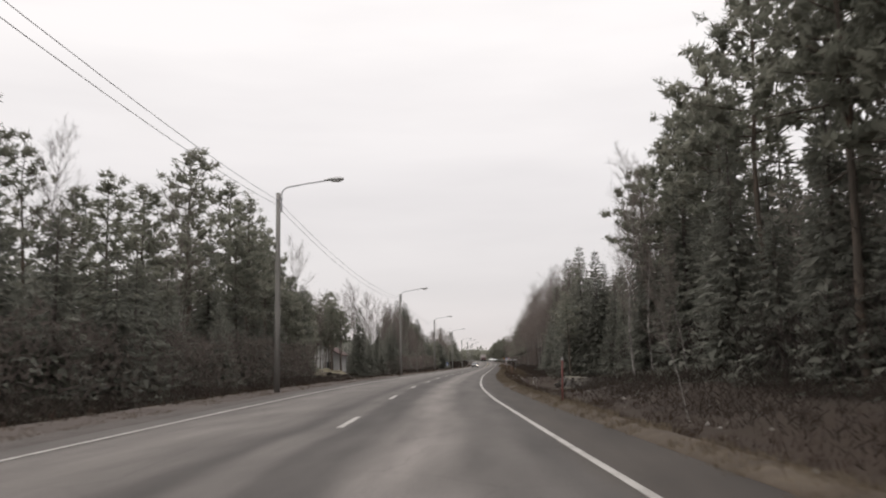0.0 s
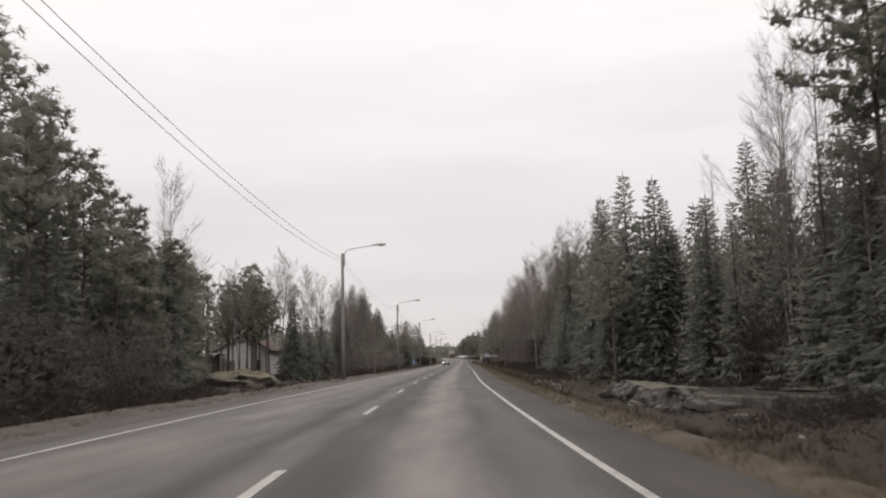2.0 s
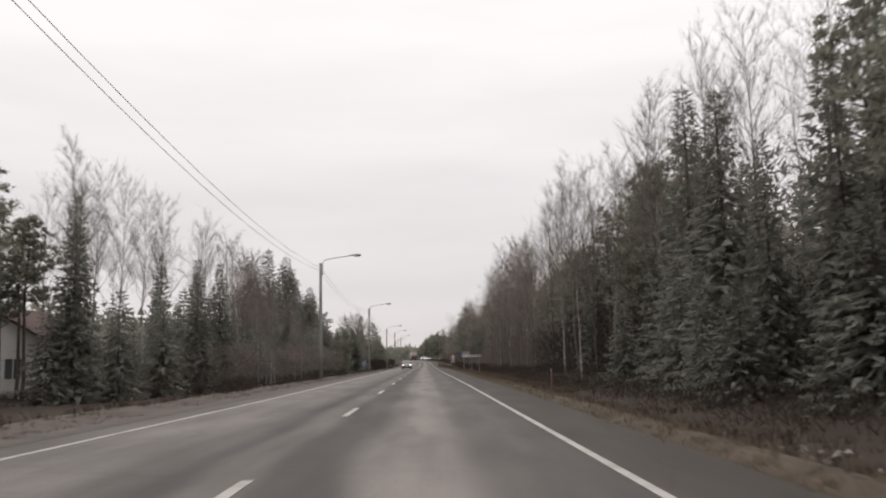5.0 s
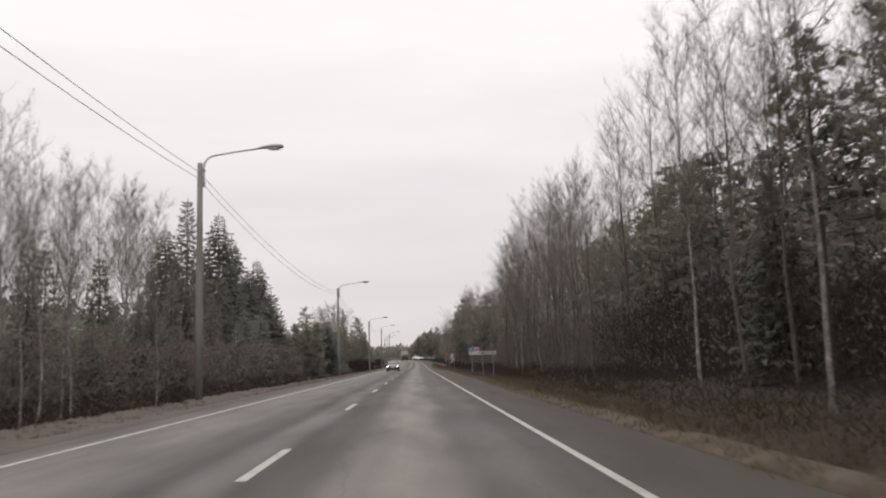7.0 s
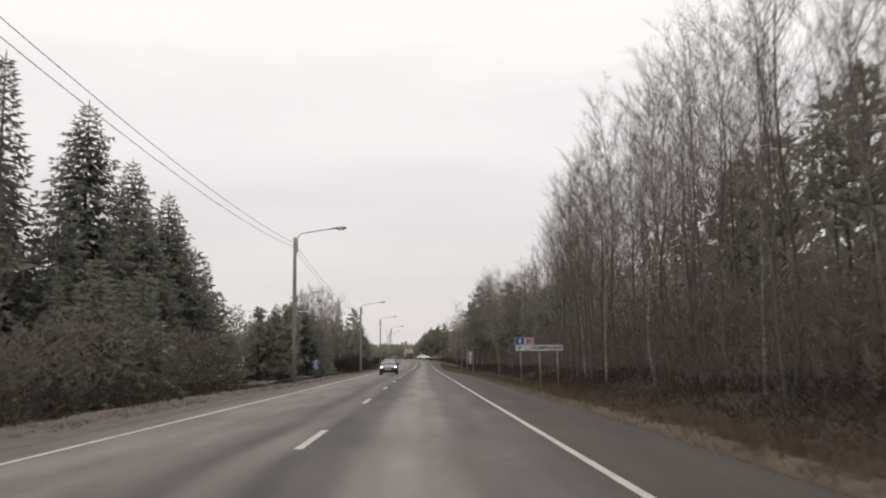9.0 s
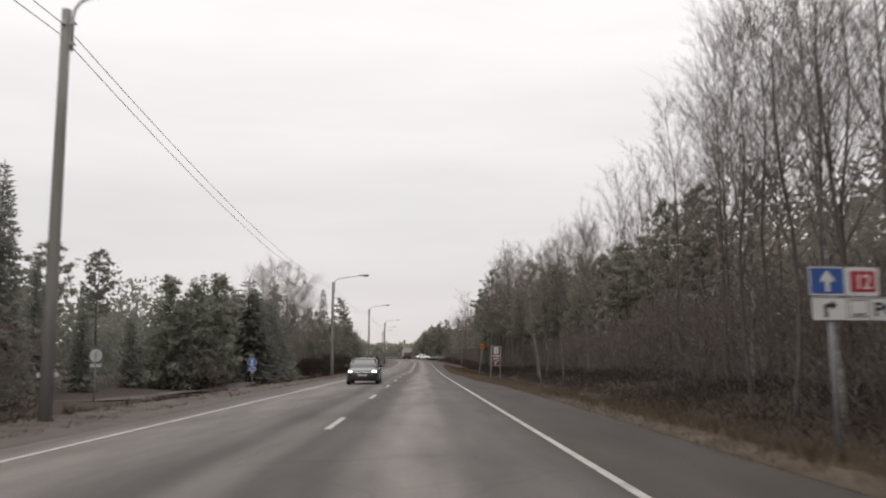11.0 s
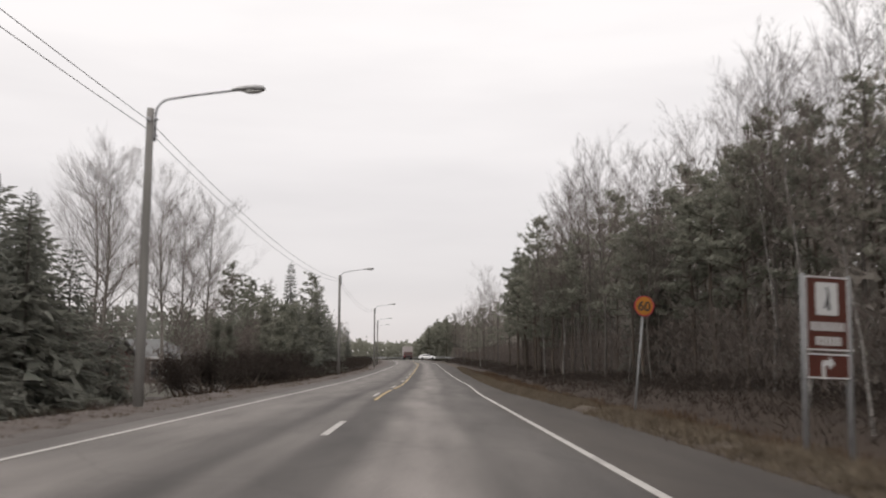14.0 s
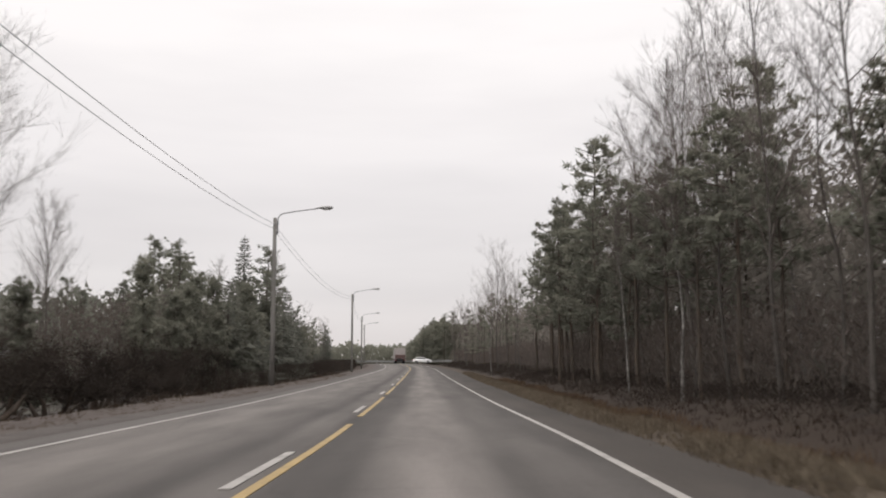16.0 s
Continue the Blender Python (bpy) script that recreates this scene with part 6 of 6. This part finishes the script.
def ledge(y0, y1):
    """A long flat-topped rock ledge: broken upright face towards the road, mossy top that runs into the wood."""
    ny, prof = 150, 34
    verts, faces = [], []
    for i in range(ny + 1):
        f = i / ny
        y = y0 + (y1 - y0) * f
        end = min(1, min(f, 1 - f) * 9)
        top = lerp(y, (46, 0.0), (50.5, -0.12), (57, -0.36), (62.5, -0.16), (69, -0.5)) - 0.25 * (1 - end)
        front = lerp(y, (45.5, 11.6), (50.5, 8.9), (58, 8.75), (63, 8.9), (68.5, 8.3)) + 0.25 * noise.noise((y * 0.22, 1.7, 0)) + 0.35 * round(1.5 * noise.noise((y * 0.5, 4.4, 0))) * 0.5 + 1.2 * (1 - end)
        for k in range(prof + 1):
            if k <= 20:
                u = k / 20
                step = 0.16 * round(2.2 * noise.noise((y * 0.55, u * 2.6, 9.0)))
                x, z = front + 0.25 * u * u + step + 0.07 * noise.noise((y * 2.1, u * 5, 3.0)), -1.7 + (top + 1.7) * u
                seam = abs(noise.noise((y * 0.33 + 0.6 * u, u * 0.9, 21.0)))
                x += 0.22 * max(0, 0.07 - seam) / 0.07
            else:
                u = (k - 20) / 14
                x, z = front + 0.25 + 0.12 + 3.4 * u ** 1.4, top - 0.25 * u + 0.12 * round(2.5 * noise.noise((y * 0.4, u * 2.2, 6.0))) * 0.6 + 0.10 * noise.noise((y * 1.7, u * 7, 2.0)) - 1.3 * max(0, u - 0.6)
            verts.append((x, y, z))
    for i in range(ny):
        for k in range(prof):
            a = i * (prof + 1) + k
            faces.append((a, a + 1, a + prof + 2, a + prof + 1))
    n = prof + 1
    faces += [tuple(range(n)), tuple(range(ny * n + prof, ny * n - 1, -1))]
    return tagged(new("rock_ledge", mesh_from("rock_ledge", verts, faces, ROCK)), "long grey rock ledge with cracked face and pale mossy top", "rock", "rock outcrops")


ledge(46.0, 69.8)
for k, (x, y, z, size, turn) in enumerate(((9.0, 80.5, -0.95, (0.8, 1.4, 0.6), 6), (9.4, 45.8, -1.02, (0.34, 0.34, 0.30), 20))):
    rock(x, y, z, size, turn, 1.0 + k, "grey weathered boulder beside the road", ROCK)
for k, (x, y, z, size, turn) in enumerate(((-18.6, 94.5, -0.85, (3.6, 7.5, 1.25), 12), (-21.4, 103.0, -0.8, (3.8, 6.5, 1.5), 20))):
    rock(x, y, z, size, turn, 11.0 + k, "low mound of rock covered in yellow-green moss", MOUND, 0.3, 2.4)

yv = []
for y in np.arange(258, 292, 2.0):
    yv += [(x, y, ground_z(x, y) + 0.06) for x in (-21.0, -19.5, -18.0, -16.5, -15.0, -13.4)]
yf = [(r * 6 + k, r * 6 + k + 1, r * 6 + k + 7, r * 6 + k + 6) for r in range(len(yv) // 6 - 1) for k in range(5)]
tagged(new("yard", mesh_from("yard", yv, yf, LAWN, smooth=True)), "pale dry winter lawn behind the hedge", "lawn", kind="structure")
dead = thing("dead_birch", "pale leaning dead birch stem without branches", "tree", pose(-12.9, 313, ground_z(-12.9, 313), 0, 7, 0))
part("trunk", put_tube(bmesh.new(), [(0, 0, -0.4), (0.05, 0, 2), (-0.02, 0, 4), (0, 0, 5.4)], [0.09, 0.075, 0.06, 0.03], 8), BIRCH_BARK, dead, "", True)

# ---- loose stones and a stick on the right-hand verge ----
def stones(y0, y1, lo, hi_, n, seed):
    rng = random.Random(seed)
    v, f = [], []
    for _ in range(n):
        y = rng.uniform(y0, y1)
        x = right_shoulder(y) + rng.uniform(lo, hi_)
        r, i = 0.02 + 0.10 * rng.random() ** 3, len(v)
        c = Vector((x, y, ground_z(x, y) + r * 0.3))
        for p in ((1, 0, 0), (-1, 0, 0), (0, 1, 0), (0, -1, 0), (0, 0, 1), (0, 0, -1)):
            v.append(c + Vector(p) * r * rng.uniform(0.7, 1.2) + Vector((rng.gauss(0, 0.25), rng.gauss(0, 0.25), rng.gauss(0, 0.15))) * r)
        f += [(i + a, i + b, i + e) for a, b in ((0, 2), (2, 1), (1, 3), (3, 0)) for e in (4,)] + [(i + b, i + a, i + 5) for a, b in ((0, 2), (2, 1), (1, 3), (3, 0))]
    return tagged(new("loose_stones", mesh_from("loose_stones", v, f, PALE_STONE)), "small pale stones scattered on the road verge", "stones", kind="stuff")


PALE_STONE = material("pale_stone", [(0.10, 0.092, 0.083), (0.19, 0.178, 0.165), (0.27, 0.258, 0.24)], scale=4, fine=30, rough=0.9, bump=0.4)
stones(-8, 60, 2.0, 6.5, 130, 91)
stones(58, 84, 0.9, 4.2, 260, 92)
stick = thing("fallen_branch", "pale bare stick lying on the road verge", "branch", pose(3.75, 133.9, ground_z(3.75, 133.9) + 0.05, 0, 0, -12))
part("stem", put_tube(bmesh.new(), [(-0.34, 0, 0), (-0.1, 0.03, 0.01), (0.15, 0.0, 0.0), (0.36, 0.05, 0.01)], [0.011, 0.013, 0.010, 0.005], 6), ASPEN_BARK, stick, "", True)

# ---- path beside the road ----
pv, pf = [], []
for i in range(60):
    y = 193 + i * 2.2
    cx = -13.2 - (0.06 * (216 - y) ** 2 if y < 216 else 0) + 0.4 * math.sin(y * 0.05)
    for k in range(4):
        x = cx - 1.5 + k
        pv.append((x, y, ground_z(x, y) + 0.07))
for i in range(59):
    for k in range(3):
        a = i * 4 + k
        pf.append((a, a + 1, a + 5, a + 4))
tagged(new("path", mesh_from("path", pv, pf, GRAVEL, smooth=True)), "grey gravelled footpath below the road verge", "path", kind="structure")


# ---- dry grass ----
def grass(name, label, y0, y1, side, lo, hi_, n, height, mat, seed):
    rng = random.Random(seed)
    v, f = [], []
    for _ in range(n):
        y = rng.uniform(y0, y1)
        d = lo + (hi_ - lo) * rng.random() ** 1.2
        if noise.noise((d * 0.6, y * 0.35, seed)) < -0.32:
            continue
        x = right_shoulder(y) + d if side > 0 else left_shoulder(y) - d
        g = ground_z(x, y)
        tall = height * (0.45 + 0.55 * min(1, d / 1.2)) * rng.uniform(0.5, 1.25)
        for _b in range(7):
            bx, by = x + rng.gauss(0, 0.07), y + rng.gauss(0, 0.07)
            dx, dy = rng.gauss(0, 0.45), rng.gauss(0, 0.45)
            i, w = len(v), rng.uniform(0.006, 0.012)
            a = rng.uniform(0, 3.14)
            v += [(bx - w * math.cos(a), by - w * math.sin(a), g - 0.03), (bx + w * math.cos(a), by + w * math.sin(a), g - 0.03), (bx + dx * tall, by + dy * tall, g + tall * 0.95)]
            f.append((i, i + 1, i + 2))
    return tagged(new(name, mesh_from(name, v, f, mat)), label, "grass", kind="stuff")


grass("dry_grass", "short dry tan grass along the asphalt edge", -16, 330, 1, -0.14, 0.6, 11000, 0.14, TAN_GRASS, 81)
grass("dry_grass", "dry tan grass on the wide verge", 112, 216, 1, 0.3, 5.6, 9000, 0.30, GRASS, 85)
grass("dry_grass", "sparse dry tan grass on the verge", -16, 330, 1, 0.5, 3.6, 3500, 0.22, GRASS, 86)
grass("dry_grass", "tan grass strip along the asphalt edge", 196, 330, 1, 0.05, 0.9, 16000, 0.2, TAN_GRASS, 87)
grass("dry_grass", "brown dry grass in the dip beside the road", 212, 330, 1, 0.9, 4.4, 8000, 0.28, BROWN_GRASS, 88)
grass("heath_growth", "low brown heath growth between verge and forest", -16, 330, 1, 0.8, 6.5, 11000, 0.22, HEATH, 82)
grass("heath_growth", "short brown growth on the road verge", -16, 330, -1, 0.8, 2.6, 5000, 0.07, GRASS, 83)
grass("heath_growth", "low brown heath growth below the verge", -16, 330, -1, 2.0, 6.0, 6000, 0.26, HEATH, 84)
hatchback_car(pose(-13.0, 398.0, ground_z(-13, 398) + 0.02), CAR_PAINT, "dark car with lit headlights waiting beside the junction", True)
